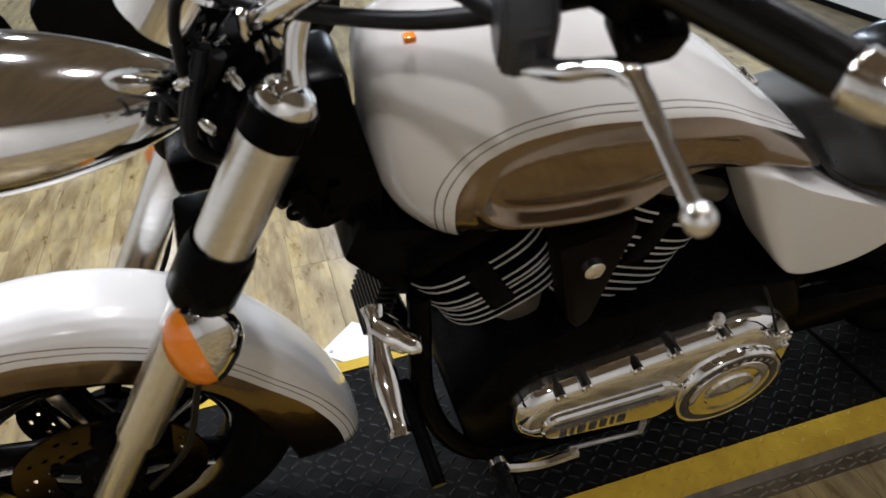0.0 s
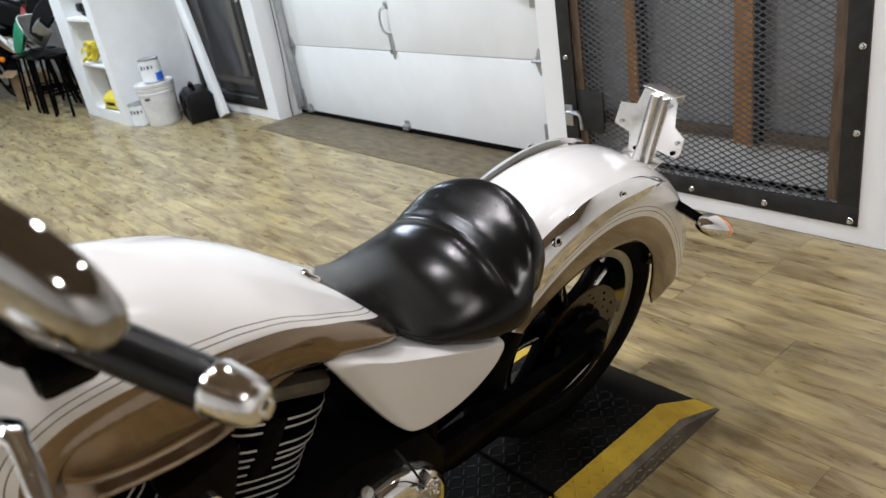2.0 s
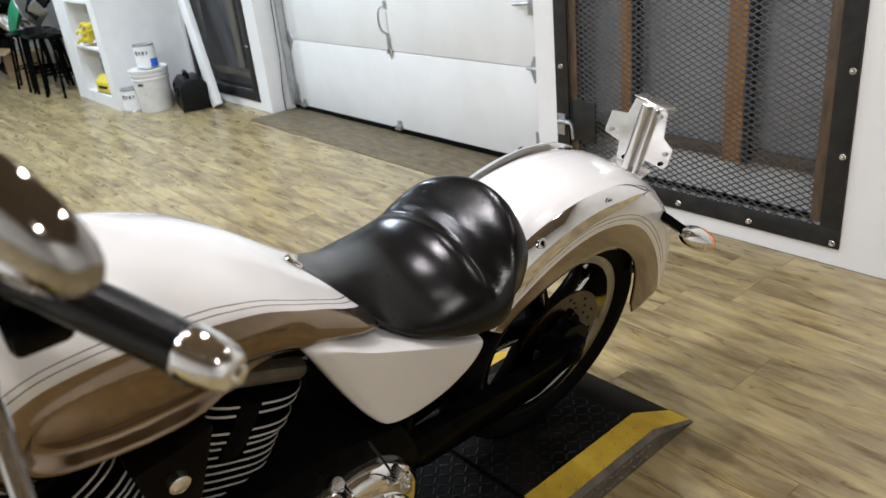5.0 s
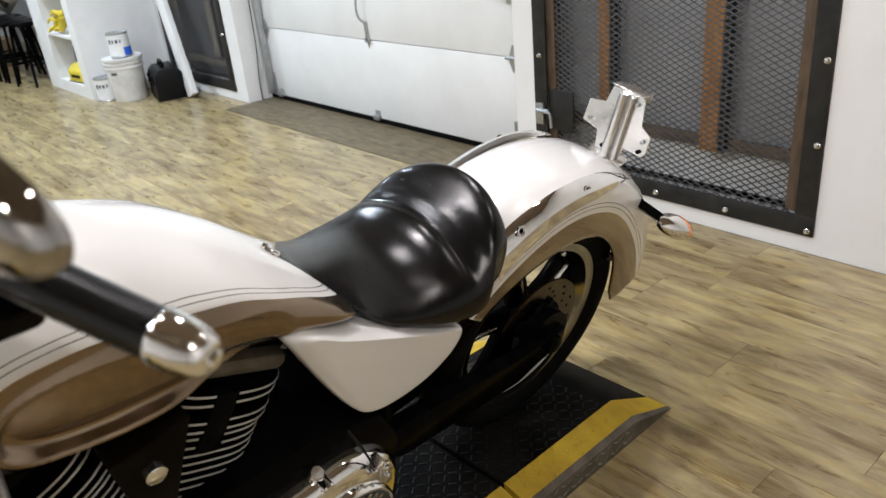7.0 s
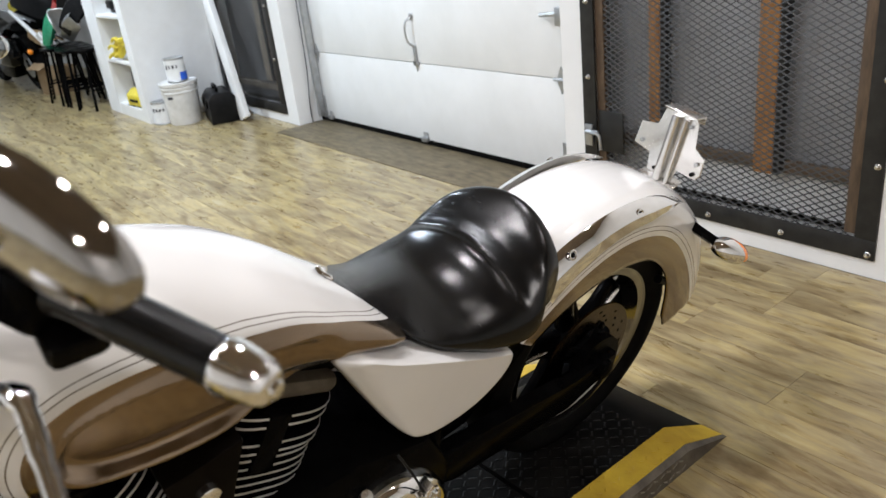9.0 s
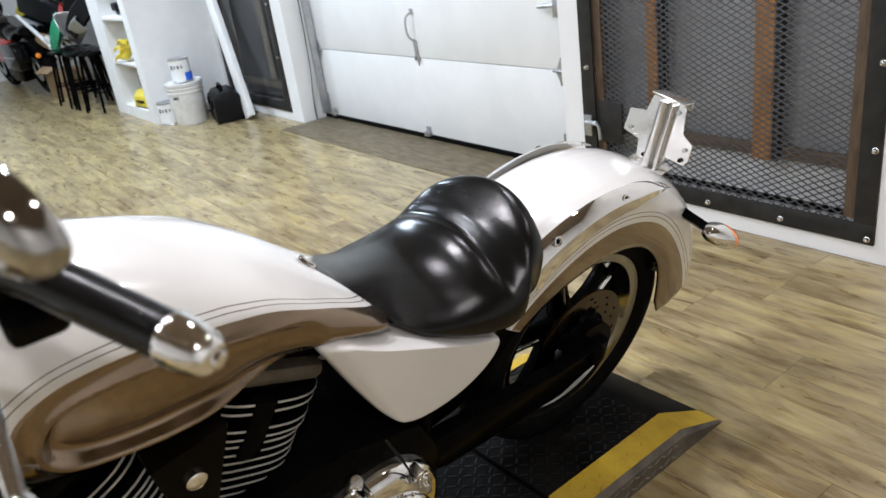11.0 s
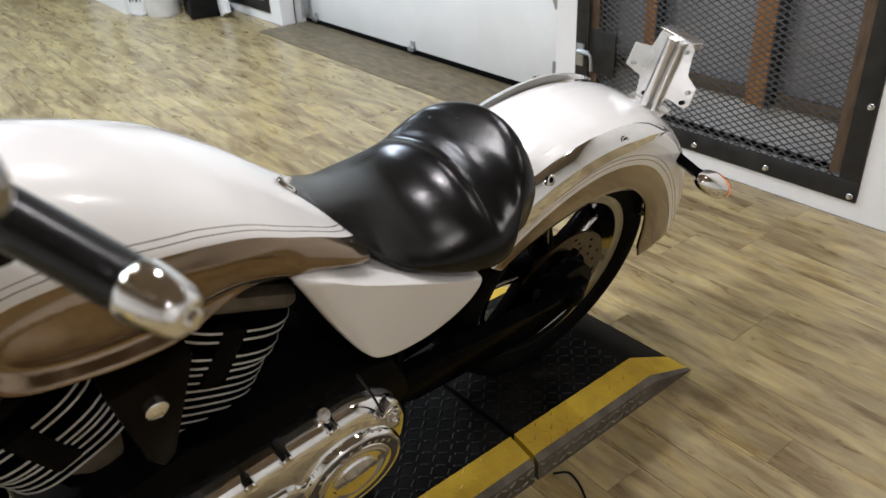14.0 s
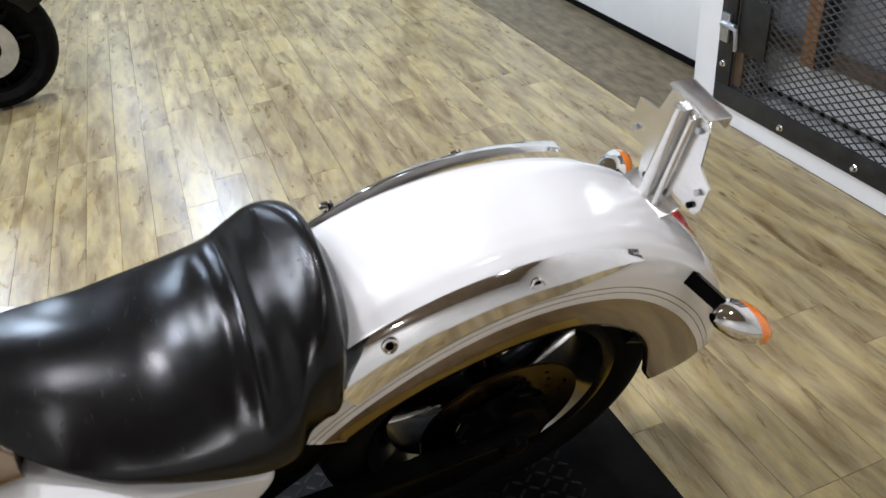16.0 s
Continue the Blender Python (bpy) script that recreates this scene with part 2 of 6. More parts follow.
STUD = surface("orange_stained_pine", (0.32, 0.135, 0.032), (0.54, 0.26, 0.08), (0.5, 0.7), 9, 0, 0.15, 120, stretch=(5, 5, 0.6))
GREYWOOD = surface("weathered_grey_wood", (0.20, 0.17, 0.13), (0.36, 0.31, 0.24), (0.6, 0.8), 10, 0, 0.15, 120, stretch=(5, 5, 0.6))
RAILWOOD = surface("grey_brown_rail", (0.06, 0.042, 0.025), (0.20, 0.13, 0.07), (0.6, 0.8), 7, 0, 0.15, 120, stretch=(0.8, 5, 5))
RUSTWOOD = surface("dark_brown_post", (0.045, 0.028, 0.016), (0.13, 0.085, 0.05), (0.5, 0.75), 16, 0, 0.2, 140, stretch=(4, 4, 0.7))
BEHIND = surface("grey_sheet_behind_mesh", (0.30, 0.30, 0.308), (0.42, 0.42, 0.428), (0.4, 0.6), 2.5, 0, 0.04, 60)
RAMPBLACK = surface("black_tread_plate", (0.002, 0.002, 0.002), (0.012, 0.011, 0.010), (0.3, 0.5), 9, 0.0, 0.15, 220, ior=1.11)
DULLSHEET = surface("dull_grey_sheet", (0.13, 0.13, 0.13), (0.20, 0.20, 0.198), (0.5, 0.7), 2.5, 0, 0.05, 60)
TREADDECK = surface("worn_black_tread_bars", (0.003, 0.003, 0.003), (0.014, 0.0135, 0.012), (0.3, 0.5), 5, 0.0, 0.08, 160, ior=1.2)
RAMPYELLOW = surface("worn_yellow_paint", (0.40, 0.25, 0.008), (0.62, 0.42, 0.02), (0.4, 0.62), 10, 0, 0.15, 200)
TREADBAR = surface("worn_tread_bars", (0.10, 0.09, 0.07), (0.24, 0.22, 0.18), (0.35, 0.5), 40, 0.3, 0.05)
RAMPSTEEL = surface("bare_tread_plate", (0.05, 0.042, 0.031), (0.15, 0.128, 0.098), (0.4, 0.6), 16, 0.2, 0.1, 200)
THRESH = surface("worn_brown_threshold", (0.062, 0.046, 0.024), (0.19, 0.15, 0.085), (0.45, 0.65), 9, 0, 0.15, 90, stretch=(1, 3, 1))
BUCKET = surface("white_bucket_plastic", (0.58, 0.57, 0.54), (0.76, 0.75, 0.73), (0.35, 0.5), 9, 0, 0.06, 90)
PAPER = surface("white_label", (0.68, 0.68, 0.67), (0.8, 0.8, 0.79), (0.4, 0.6), 12, 0, 0.02)
BLUE = surface("blue_label", (0.02, 0.09, 0.55), (0.04, 0.16, 0.75), (0.35, 0.5), 12, 0, 0.02)
INK = surface("dark_print", (0.02, 0.02, 0.025), (0.06, 0.06, 0.065), (0.4, 0.6), 30, 0, 0.0)
YELLOW = surface("yellow_plastic", (0.55, 0.42, 0.02), (0.75, 0.62, 0.06), (0.35, 0.55), 12, 0, 0.08)
CARD = surface("cardboard", (0.25, 0.16, 0.08), (0.36, 0.25, 0.14), (0.6, 0.8), 8, 0, 0.1)
GREEN = surface("green_plastic", (0.02, 0.25, 0.12), (0.05, 0.40, 0.22), (0.2, 0.35), 8, 0, 0.02, coat=0.6)
REDPAINT = surface("red_paint", (0.35, 0.015, 0.012), (0.5, 0.03, 0.02), (0.2, 0.35), 8, 0, 0.02, coat=0.6)
GREYPLASTIC = surface("dark_grey_plastic", (0.004, 0.004, 0.0045), (0.010, 0.010, 0.0105), (0.3, 0.5), 15, 0, 0.08, ior=1.25)
PERCHGREY = surface("satin_grey_casting", (0.024, 0.025, 0.028), (0.05, 0.052, 0.057), (0.3, 0.42), 20, 0.4, 0.03, 200)
LAMPGLASS = glow("lit_lamp_glass", (1.0, 0.93, 0.82), 26.0)


# ---------------------------------------------------------------- mesh tools
def B():
    return bmesh.new()


def part(name, bm, material, parent=None, label="", angle=38):
    me = bpy.data.meshes.new(name)
    bmesh.ops.recalc_face_normals(bm, faces=bm.faces)
    lim = radians(angle)
    for f in bm.faces:
        f.smooth = True
    for e in bm.edges:
        if len(e.link_faces) == 2 and e.calc_face_angle(0) > lim:
            e.smooth = False
    bm.to_mesh(me)
    bm.free()
    me.materials.append(material)
    ob = new(name, me)
    ob.parent = parent
    if label:
        tagged(ob, label)
    return ob


def thing(name, label, category, m=None, group="", kind=""):
    ob = new(name)
    ob.empty_display_size = 0.1
    if m is not None:
        ob.matrix_world = m
    return tagged(ob, label, category, group, kind)


def box(bm, c, s, bevel=0.0, rot=None, seg=2):
    m = Matrix.Translation(c) @ (rot if rot is not None else Matrix.Identity(4)) @ Matrix.Diagonal((*s, 1))
    vs = bmesh.ops.create_cube(bm, size=1, matrix=m)["verts"]
    if bevel:
        es = list({e for v in vs for e in v.link_edges})
        bmesh.ops.bevel(bm, geom=es, offset=bevel, segments=seg, affect="EDGES", profile=0.5)
    return bm


def loft(bm, rings, caps=True, closed=True):
    vs = [[bm.verts.new(p) for p in ring] for ring in rings]
    n = len(vs[0])
    for a, b2 in zip(vs, vs[1:]):
        for i in range(n if closed else n - 1):
            j = (i + 1) % n
            bm.faces.new((a[i], a[j], b2[j], b2[i]))
    if caps and closed:
        bm.faces.new(vs[0])
        bm.faces.new(list(reversed(vs[-1])))
    return vs


def frames_along(pts):
    pts = [Vector(p) for p in pts]
    tang = []
    for i in range(len(pts)):
        a, b2 = pts[max(i - 1, 0)], pts[min(i + 1, len(pts) - 1)]
        tang.append((b2 - a).normalized())
    up = Vector((0, 0, 1)) if abs(tang[0].z) < 0.9 else Vector((1, 0, 0))
    u = tang[0].cross(up).normalized()
    out = []
    for p, t in zip(pts, tang):
        u = (u - t * u.dot(t)).normalized()
        out.append((p, u, t.cross(u)))
    return out


def tube(bm, pts, r, seg=14, squash=1.0):
    rs = r if isinstance(r, (list, tuple)) else [r] * len(pts)
    rings = []
    for (p, u, v), q in zip(frames_along(pts), rs):
        rings.append([p + (u * math.cos(a) + v * math.sin(a) * squash) * q for a in (2 * math.pi * k / seg for k in range(seg))])
    loft(bm, rings)
    return bm


def spline(pts, n=8):
    pts = [Vector(p) for p in pts]
    ext = [pts[0] * 2 - pts[1], *pts, pts[-1] * 2 - pts[-2]]
    out = []
    for i in range(1, len(ext) - 2):
        p0, p1, p2, p3 = ext[i - 1 : i + 3]
        for k in range(n):
            t = k / n
            out.append(0.5 * (2 * p1 + (p2 - p0) * t + (2 * p0 - 5 * p1 + 4 * p2 - p3) * t * t + (3 * p1 - p0 - 3 * p2 + p3) * t ** 3))
    out.append(pts[-1])
    return out


def lathe(bm, profile, origin=(0, 0, 0), axis=(0, 0, 1), seg=32, a0=0.0, a1=360.0, loop=False):
    """Revolve (along, radius) pairs round an axis."""
    ax = Vector(axis).normalized()
    u = ax.cross(Vector((0, 0, 1)) if abs(ax.z) < 0.9 else Vector((0, 1, 0))).normalized()
    v = ax.cross(u)
    full = abs(a1 - a0) >= 359.9
    count = seg if full else seg + 1
    rings = []
    for k in range(count):
        a = radians(a0 + (a1 - a0) * k / seg)
        d = u * math.cos(a) + v * math.sin(a)
        rings.append([bm.verts.new(Vector(origin) + ax * s + d * max(r, 1e-4)) for s, r in profile])
    n = len(profile)
    for k in range(count if full else count - 1):
        a, b2 = rings[k], rings[(k + 1) % count]
        for i in range(n if loop else n - 1):
            j = (i + 1) % n
            bm.faces.new((a[i], a[j], b2[j], b2[i]))
    return bm


def prism(bm, outline, x0, x1, bevel=0.0, seg=2):
    """Outline in (y, z), thickness along x."""
    a = [bm.verts.new((x0, y, z)) for y, z in outline]
    b2 = [bm.verts.new((x1, y, z)) for y, z in outline]
    n = len(outline)
    bm.faces.new(a)
    bm.faces.new(list(reversed(b2)))
    for i in range(n):
        bm.faces.new((a[i], b2[i], b2[(i + 1) % n], a[(i + 1) % n]))
    if bevel:
        es = list({e for v in a + b2 for e in v.link_edges})
        bmesh.ops.bevel(bm, geom=es, offset=bevel, segments=seg, affect="EDGES", profile=0.5)
    return bm


def lerp_table(table, t):
    """Smooth values between the rows (t, a, b, ...) of a table."""
    if t <= table[0][0]:
        return table[0][1:]
    for i in range(len(table) - 1):
        p, q = table[i], table[i + 1]
        if t <= q[0]:
            h = q[0] - p[0]
            f = (t - p[0]) / h
            o = table[max(i - 1, 0)]
            s = table[min(i + 2, len(table) - 1)]
            out = []
            for k in range(1, len(p)):
                m0 = (q[k] - o[k]) / (q[0] - o[0]) * h
                m1 = (s[k] - p[k]) / (s[0] - p[0]) * h
                out.append((2 * f**3 - 3 * f * f + 1) * p[k] + (f**3 - 2 * f * f + f) * m0 + (3 * f * f - 2 * f**3) * q[k] + (f**3 - f * f) * m1)
            return tuple(out)
    return table[-1][1:]


def paint_part(name, verts, quads, values, parent, label="", material=None):
    """A painted panel with its distance from the colour line stored at each vertex."""
    me = bpy.data.meshes.new(name)
    me.from_pydata([tuple(v) for v in verts], [], quads)
    at = me.attributes.new("paint", "FLOAT", "POINT")
    at.data.foreach_set("value", np.array(values, dtype=np.float32))
    me.materials.append(material or PAINT)
    me.shade_smooth()
    ob = new(name, me)
    ob.parent = parent
    if label:
        tagged(ob, label)
    return ob

# ---------------------------------------------------------------- the setting
X0, X1, Y0, WALL_T = -11.6, 3.4, -6.2, 0.2


def structure(name, bm, material, label, category):
    ob = part(name, bm, material, None, "", 38)
    return tagged(ob, label, category, "", "structure")


bm = B()
box(bm, ((X0 + X1) / 2, (Y0 + 0.9) / 2, -0.056), (X1 - X0, 0.9 - Y0, 0.1))
FLOOR = structure("floor", bm, surface("dark_floor_joint", (0.17, 0.14, 0.09), (0.22, 0.185, 0.125), (0.6, 0.8)), "yellowish grey wood-look vinyl plank floor", "floor")
bm = B()
box(bm, ((X0 + X1) / 2, (Y0 + 0.9) / 2, CEIL + 0.06), (X1 - X0 + 0.4, 0.9 - Y0 + 0.4, 0.12))
structure("ceiling", bm, CEILING, "brown boarded ceiling", "ceiling")

GATE = (-1.33, 0.012, 0.07, 2.12)
DOOR = (-4.28, -1.46, 0.0, 2.44)
GATE2 = (-5.62, -4.45, 0.07, 2.12)
bm = B()


def wall_piece(xa, xb, za, zb):
    box(bm, ((xa + xb) / 2, WALL_T / 2, (za + zb) / 2), (xb - xa, WALL_T, zb - za))


wall_piece(GATE[1], X1, 0, CEIL)
wall_piece(GATE[0], GATE[1], 0, GATE[2])
wall_piece(GATE[0], GATE[1], GATE[3], CEIL)
wall_piece(DOOR[1], GATE[0], 0, CEIL)
wall_piece(DOOR[0], DOOR[1], DOOR[3], CEIL)
wall_piece(GATE2[1], DOOR[0], 0, CEIL)
wall_piece(GATE2[0], GATE2[1], 0, GATE2[2])
wall_piece(GATE2[0], GATE2[1], GATE2[3], CEIL)
wall_piece(X0, GATE2[0], 0, CEIL)
structure("wall_north", bm, WALLWHITE, "white painted wall with a garage door and mesh gates", "wall")
for nm, c, s in (
    ("wall_south", ((X0 + X1) / 2, Y0 - 0.1, CEIL / 2), (X1 - X0 + 0.4, 0.2, CEIL)),
    ("wall_east", (X1 + 0.1, (Y0 + 0.2) / 2, CEIL / 2), (0.2, 0.2 - Y0, CEIL)),
    ("wall_west", (X0 - 0.1, (Y0 + 0.2) / 2, CEIL / 2), (0.2, 0.2 - Y0, CEIL)),
):
    bm = B()
    box(bm, c, s)
    structure(nm, bm, WALLWHITE, "plain painted wall", "wall")

# alcove behind the wall
bm = B()
box(bm, ((X0 + X1) / 2, 0.86, CEIL / 2), (X1 - X0, 0.06, CEIL))
structure("backdrop", bm, BEHIND, "grey sheet wall behind the mesh gates", "wall")

bm = B()
box(bm, ((DOOR[0] + DOOR[1]) / 2 + 0.0, 0.0, 0.001), (DOOR[1] - DOOR[0] - 0.02, 0.42, 0.008), 0.002)
structure("threshold", bm, THRESH, "worn dark brown threshold strip before the garage door", "threshold")


def ceiling_panel(x, y, tint, power):
    t = thing("ceiling_light", "rectangular white ceiling panel light, lit", "lamp", pose(x, y, CEIL), "ceiling lights")
    b = B()
    box(b, (0, 0, -0.025), (0.46, 1.26, 0.05), 0.006)
    part("housing", b, TRIMWHITE, t)
    b = B()
    box(b, (0, 0, -0.052), (0.40, 1.20, 0.006), 0.002)
    part("diffuser", b, LAMPGLASS, t)
    d = bpy.data.lights.new("ceiling_tube", "AREA")
    d.shape, d.size, d.size_y, d.energy, d.color = "RECTANGLE", 0.40, 1.20, LAMP_WATTS * power, TINTS[tint]
    lamp = new("tube", d)
    lamp.parent = t
    lamp.matrix_local = pose(0, 0, -0.060)


def ceiling_lamp(x, y, tint, power):
    t = thing("ceiling_light", "round white ceiling downlight, lit", "lamp", pose(x, y, CEIL), "ceiling lights")
    b = B()
    lathe(b, [(0.0, 0.10), (-0.035, 0.10), (-0.045, 0.085), (-0.03, 0.075), (-0.01, 0.07)], seg=24)
    part("housing", b, TRIMWHITE, t)
    b = B()
    lathe(b, [(-0.02, 0.0), (-0.024, 0.04), (-0.018, 0.068)], seg=20)
    part("glass", b, LAMPGLASS, t)
    d = bpy.data.lights.new("ceiling_bulb", "AREA")
    d.shape, d.size, d.energy, d.color = "DISK", 0.13, LAMP_WATTS * power, TINTS[tint]
    lamp = new("bulb", d)
    lamp.parent = t
    lamp.matrix_local = pose(0, 0, -0.052)


for k, (x, y, tint, power) in enumerate(LAMPS):
    (ceiling_panel if k in PANELS else ceiling_lamp)(x, y, tint, power)


# ---- garage door
def garage_door():
    t = thing("garage_door", "white sectional garage door, closed, with steel hardware", "garage door", pose(0, 0.2, 0), "", "")
    xa, xb, z = DOOR[0] - 0.05, DOOR[1] + 0.05, 0.035
    while z < 2.5:
        h = 0.5 if z < 0.1 else 0.53
        b = B()
        box(b, ((xa + xb) / 2, 0.025, z + h / 2), (xb - xa, 0.045, h - 0.004), 0.004)
        part("door_section", b, DOORWHITE, t)
        z += h
    b = B()
    box(b, ((xa + xb) / 2, 0.02, 0.02), (xb - xa - 0.02, 0.035, 0.04), 0.006)
    part("bottom_seal", b, RUBBER, t, "black rubber bottom seal")
    # centre hinge and handle
    b = B()
    prism(b, [(-0.02, 0.485), (-0.008, 0.535), (-0.02, 0.60), (-0.032, 0.535)], -0.004, 0.004)
    for v in b.verts:
        v.co = (v.co.y + 0.02 - 2.905, v.co.x + 0.0, v.co.z)
    box(b, (-2.905, -0.008, 0.535), (0.05, 0.012, 0.03), 0.004)
    box(b, (-2.905, -0.008, 0.575), (0.022, 0.012, 0.09), 0.004)
    part("centre_hinge", b, STEEL, t)
    b = B()
    tube(b, spline([(-2.912, -0.005, 0.64), (-2.925, -0.035, 0.67), (-2.93, -0.045, 0.73), (-2.922, -0.04, 0.79), (-2.91, -0.006, 0.815)], 5), 0.007, 8)
    box(b, (-2.912, -0.004, 0.63), (0.03, 0.008, 0.04), 0.003)
    box(b, (-2.91, -0.004, 0.82), (0.03, 0.008, 0.035), 0.003)
    part("pull_handle", b, STEEL, t, "steel pull handle")
    for x in (-2.9, xa + 0.22):
        b = B()
        box(b, (x, -0.012, 0.045), (0.055, 0.03, 0.03), 0.004)
        box(b, (x, -0.003, 0.075), (0.045, 0.006, 0.03), 0.002)
        part("bottom_bracket", b, STEEL, t, "small steel bracket")
    for x, sgn in ((DOOR[0] + 0.10, 1), (DOOR[1] - 0.2, -1)):
        b = B()
        prism(b, [(-0.03, 0.53), (0.0, 0.60), (0.03, 0.53), (0.0, 0.46)], -0.004, 0.004)
        for v in b.verts:
            v.co = (v.co.y + x, v.co.x - 0.004, v.co.z)
        tube(b, [(x - 0.045, -0.012, 0.535), (x + 0.045, -0.012, 0.535)], 0.009, 8)
        part("roller_hinge", b, STEEL, t, "steel roller hinge")
        b = B()
        box(b, (x - 0.02 * sgn, -0.006, 0.12), (0.06, 0.01, 0.17), 0.003)
        part("corner_plate", b, STEEL, t)
    b = B()
    tube(b, [(DOOR[1] - 0.30, -0.03, 0.855), (DOOR[1] - 0.19, -0.03, 0.862)], 0.012, 8)
    box(b, (DOOR[1] - 0.17, -0.02, 0.85), (0.05, 0.04, 0.09), 0.004)
    part("latch_bar", b, STEEL, t, "steel slide latch")
    b = B()
    box(b, (DOOR[0] + 0.075, -0.035, 1.25), (0.035, 0.05, 2.4), 0.004)
    part("track", b, STEEL, t, "grey steel roller track")
    b = B()
    tube(b, spline([(DOOR[0] + 0.03, -0.06, 1.0), (DOOR[0] + 0.035, -0.075, 0.45), (DOOR[0] + 0.01, -0.09, 0.15), (DOOR[0] + 0.03, -0.1, 0.006), (DOOR[0] + 0.14, -0.13, 0.006)], 6), 0.004, 6)
    part("cable", b, GREYPLASTIC, t, "thin grey cable")
    return t


garage_door()


# ---- mesh gates
def mesh_gate(name, label, xa, xb, za, zb, studs, bolts, latch, stud_mat):
    t = thing(name, label, "gate", pose(0, 0, 0), "mesh gates")
    w = 0.075
    b = B()
    for c, s in (
        (((xa + xb) / 2, -0.004, za + w / 2), (xb - xa, 0.012, w)),
        (((xa + xb) / 2, -0.004, zb - w / 2), (xb - xa, 0.012, w)),
        ((xa + w / 2, -0.004, (za + zb) / 2), (w, 0.012, zb - za - 2 * w)),
        ((xb - w / 2, -0.004, (za + zb) / 2), (w, 0.012, zb - za - 2 * w)),
    ):
        box(b, c, s, 0.002)
    part("frame", b, GATEBLACK, t, "flat dark steel frame")
    for x in (xb - w - 0.024, xa + w + 0.016):
        b = B()
        box(b, (x, 0.024, (za + zb) / 2), (0.046, 0.03, zb - za - 0.16), 0.003)
        part("inner_post", b, RUSTWOOD, t, "rust-brown inner steel angle")
    for x, z in bolts:
        b = B()
        lathe(b, [(0.0, 0.0), (0.002, 0.008), (0.008, 0.009), (0.010, 0.012), (0.011, 0.0125)], (x, -0.021, z), (0, 1, 0), 10)
        part("bolt", b, ALU, t)
    # expanded metal
    b = B()
    pw, ph, th, dp = 0.047, 0.0122, 0.0027 if latch else 0.0019, 0.004
    xs0, xs1, zs0, zs1 = xa + w - 0.004, xb - w + 0.004, za + w - 0.004, min(zb - w, 1.7)
    nx, nz = int((xs1 - xs0) / pw), int((zs1 - zs0) / ph)
    verts, faces = [], []
    for j in range(nz + 1):
        z0 = zs0 + j * ph
        base = len(verts)
        for i in range(2 * nx + 1):
            up = ((i + j) % 2) * ph
            x, z = xs0 + i * pw / 2, z0 + up - ph * 0.5
            verts += [(x, 0.012, z - th), (x, 0.012 + dp, z), (x, 0.012 + dp * 0.5, z + th)]
        for i in range(2 * nx):
            p, q = base + 3 * i, base + 3 * i + 3
            faces += [(p, q, q + 1, p + 1), (p + 1, q + 1, q + 2, p + 2), (p + 2, q + 2, q, p)]
    me = bpy.data.meshes.new("mesh_screen")
    me.from_pydata(verts, [], faces)
    me.materials.append(MESHSTEEL)
    o = new("mesh_screen", me)
    o.parent = t
    tagged(o, "expanded steel mesh with flat diamonds")
    for x, wd in studs:
        b = B()
        box(b, (x, 0.085, (za + zb) / 2 + 0.1), (wd, 0.05, zb - za - 0.25), 0.003)
        part("wood_stud", b, stud_mat, t, "rough wooden stud")
        b = B()
        box(b, (x + wd / 2 + 0.014, 0.085, (za + zb) / 2 + 0.1), (0.024, 0.044, zb - za - 0.25), 0.002)
        for k in range(40):
            lathe(b, [(0, 0.0), (-0.002, 0.006), (0.002, 0.008)], (x + wd / 2 + 0.014, 0.062, za + 0.3 + k * 0.038), (0, 1, 0), 6)
        part("slotted_angle", b, GATEBLACK, t, "dark slotted steel angle")
    if latch:
        b = B()
        box(b, ((xa + xb) / 2, 0.125, za + 0.245), (xb - xa - 0.1, 0.024, 0.05), 0.003)
        part("cross_rail", b, RAILWOOD, t, "brown wooden cross rail")
    else:
        b = B()
        box(b, (xb - 0.20, 0.10, 0.92), (0.10, 0.05, 0.07), 0.006)
        part("junction_box", b, TRIMWHITE, t, "small white junction box")
        b = B()
        box(b, ((xa + xb) / 2, 0.12, za + 0.16), (xb - xa - 0.1, 0.04, 0.05), 0.003)
        part("bottom_rail", b, stud_mat, t)
    if latch:
        b = B()
        box(b, (xa + 0.035, -0.016, 0.353), (0.045, 0.012, 0.10), 0.003)
        tube(b, spline([(xa + 0.045, -0.03, 0.37), (xa + 0.08, -0.04, 0.372), (xa + 0.115, -0.04, 0.365), (xa + 0.125, -0.04, 0.30)], 5), 0.0075, 8)
        tube(b, [(xa + 0.03, -0.03, 0.37), (xa + 0.10, -0.03, 0.372)], 0.011, 10)
        part("slide_bolt", b, STEEL, t, "galvanised slide bolt")
        b = B()
        box(b, (xa + 0.15, 0.004, 0.375), (0.14, 0.006, 0.19), 0.002)
        part("latch_plate", b, GATEBLACK, t, "dark perforated latch plate")
    b = B()
    box(b, ((xa + xb) / 2, 0.16, (za + zb) / 2), (xb - xa - 0.06, 0.01, zb - za - 0.1))
    part("back_sheet", b, BEHIND if latch else DULLSHEET, t, "grey sheet behind the mesh")
    if latch:
        # white strip added to imitate the light on the sheet below the rail
        b = B()
        box(b, ((xa + xb) / 2, 0.150, za + 0.135), (xb - xa - 0.08, 0.006, 0.17), 0.001)
        part("lit_foot_strip", b, TRIMWHITE, t, "pale strip standing in for light on the foot of the sheet")
    return t


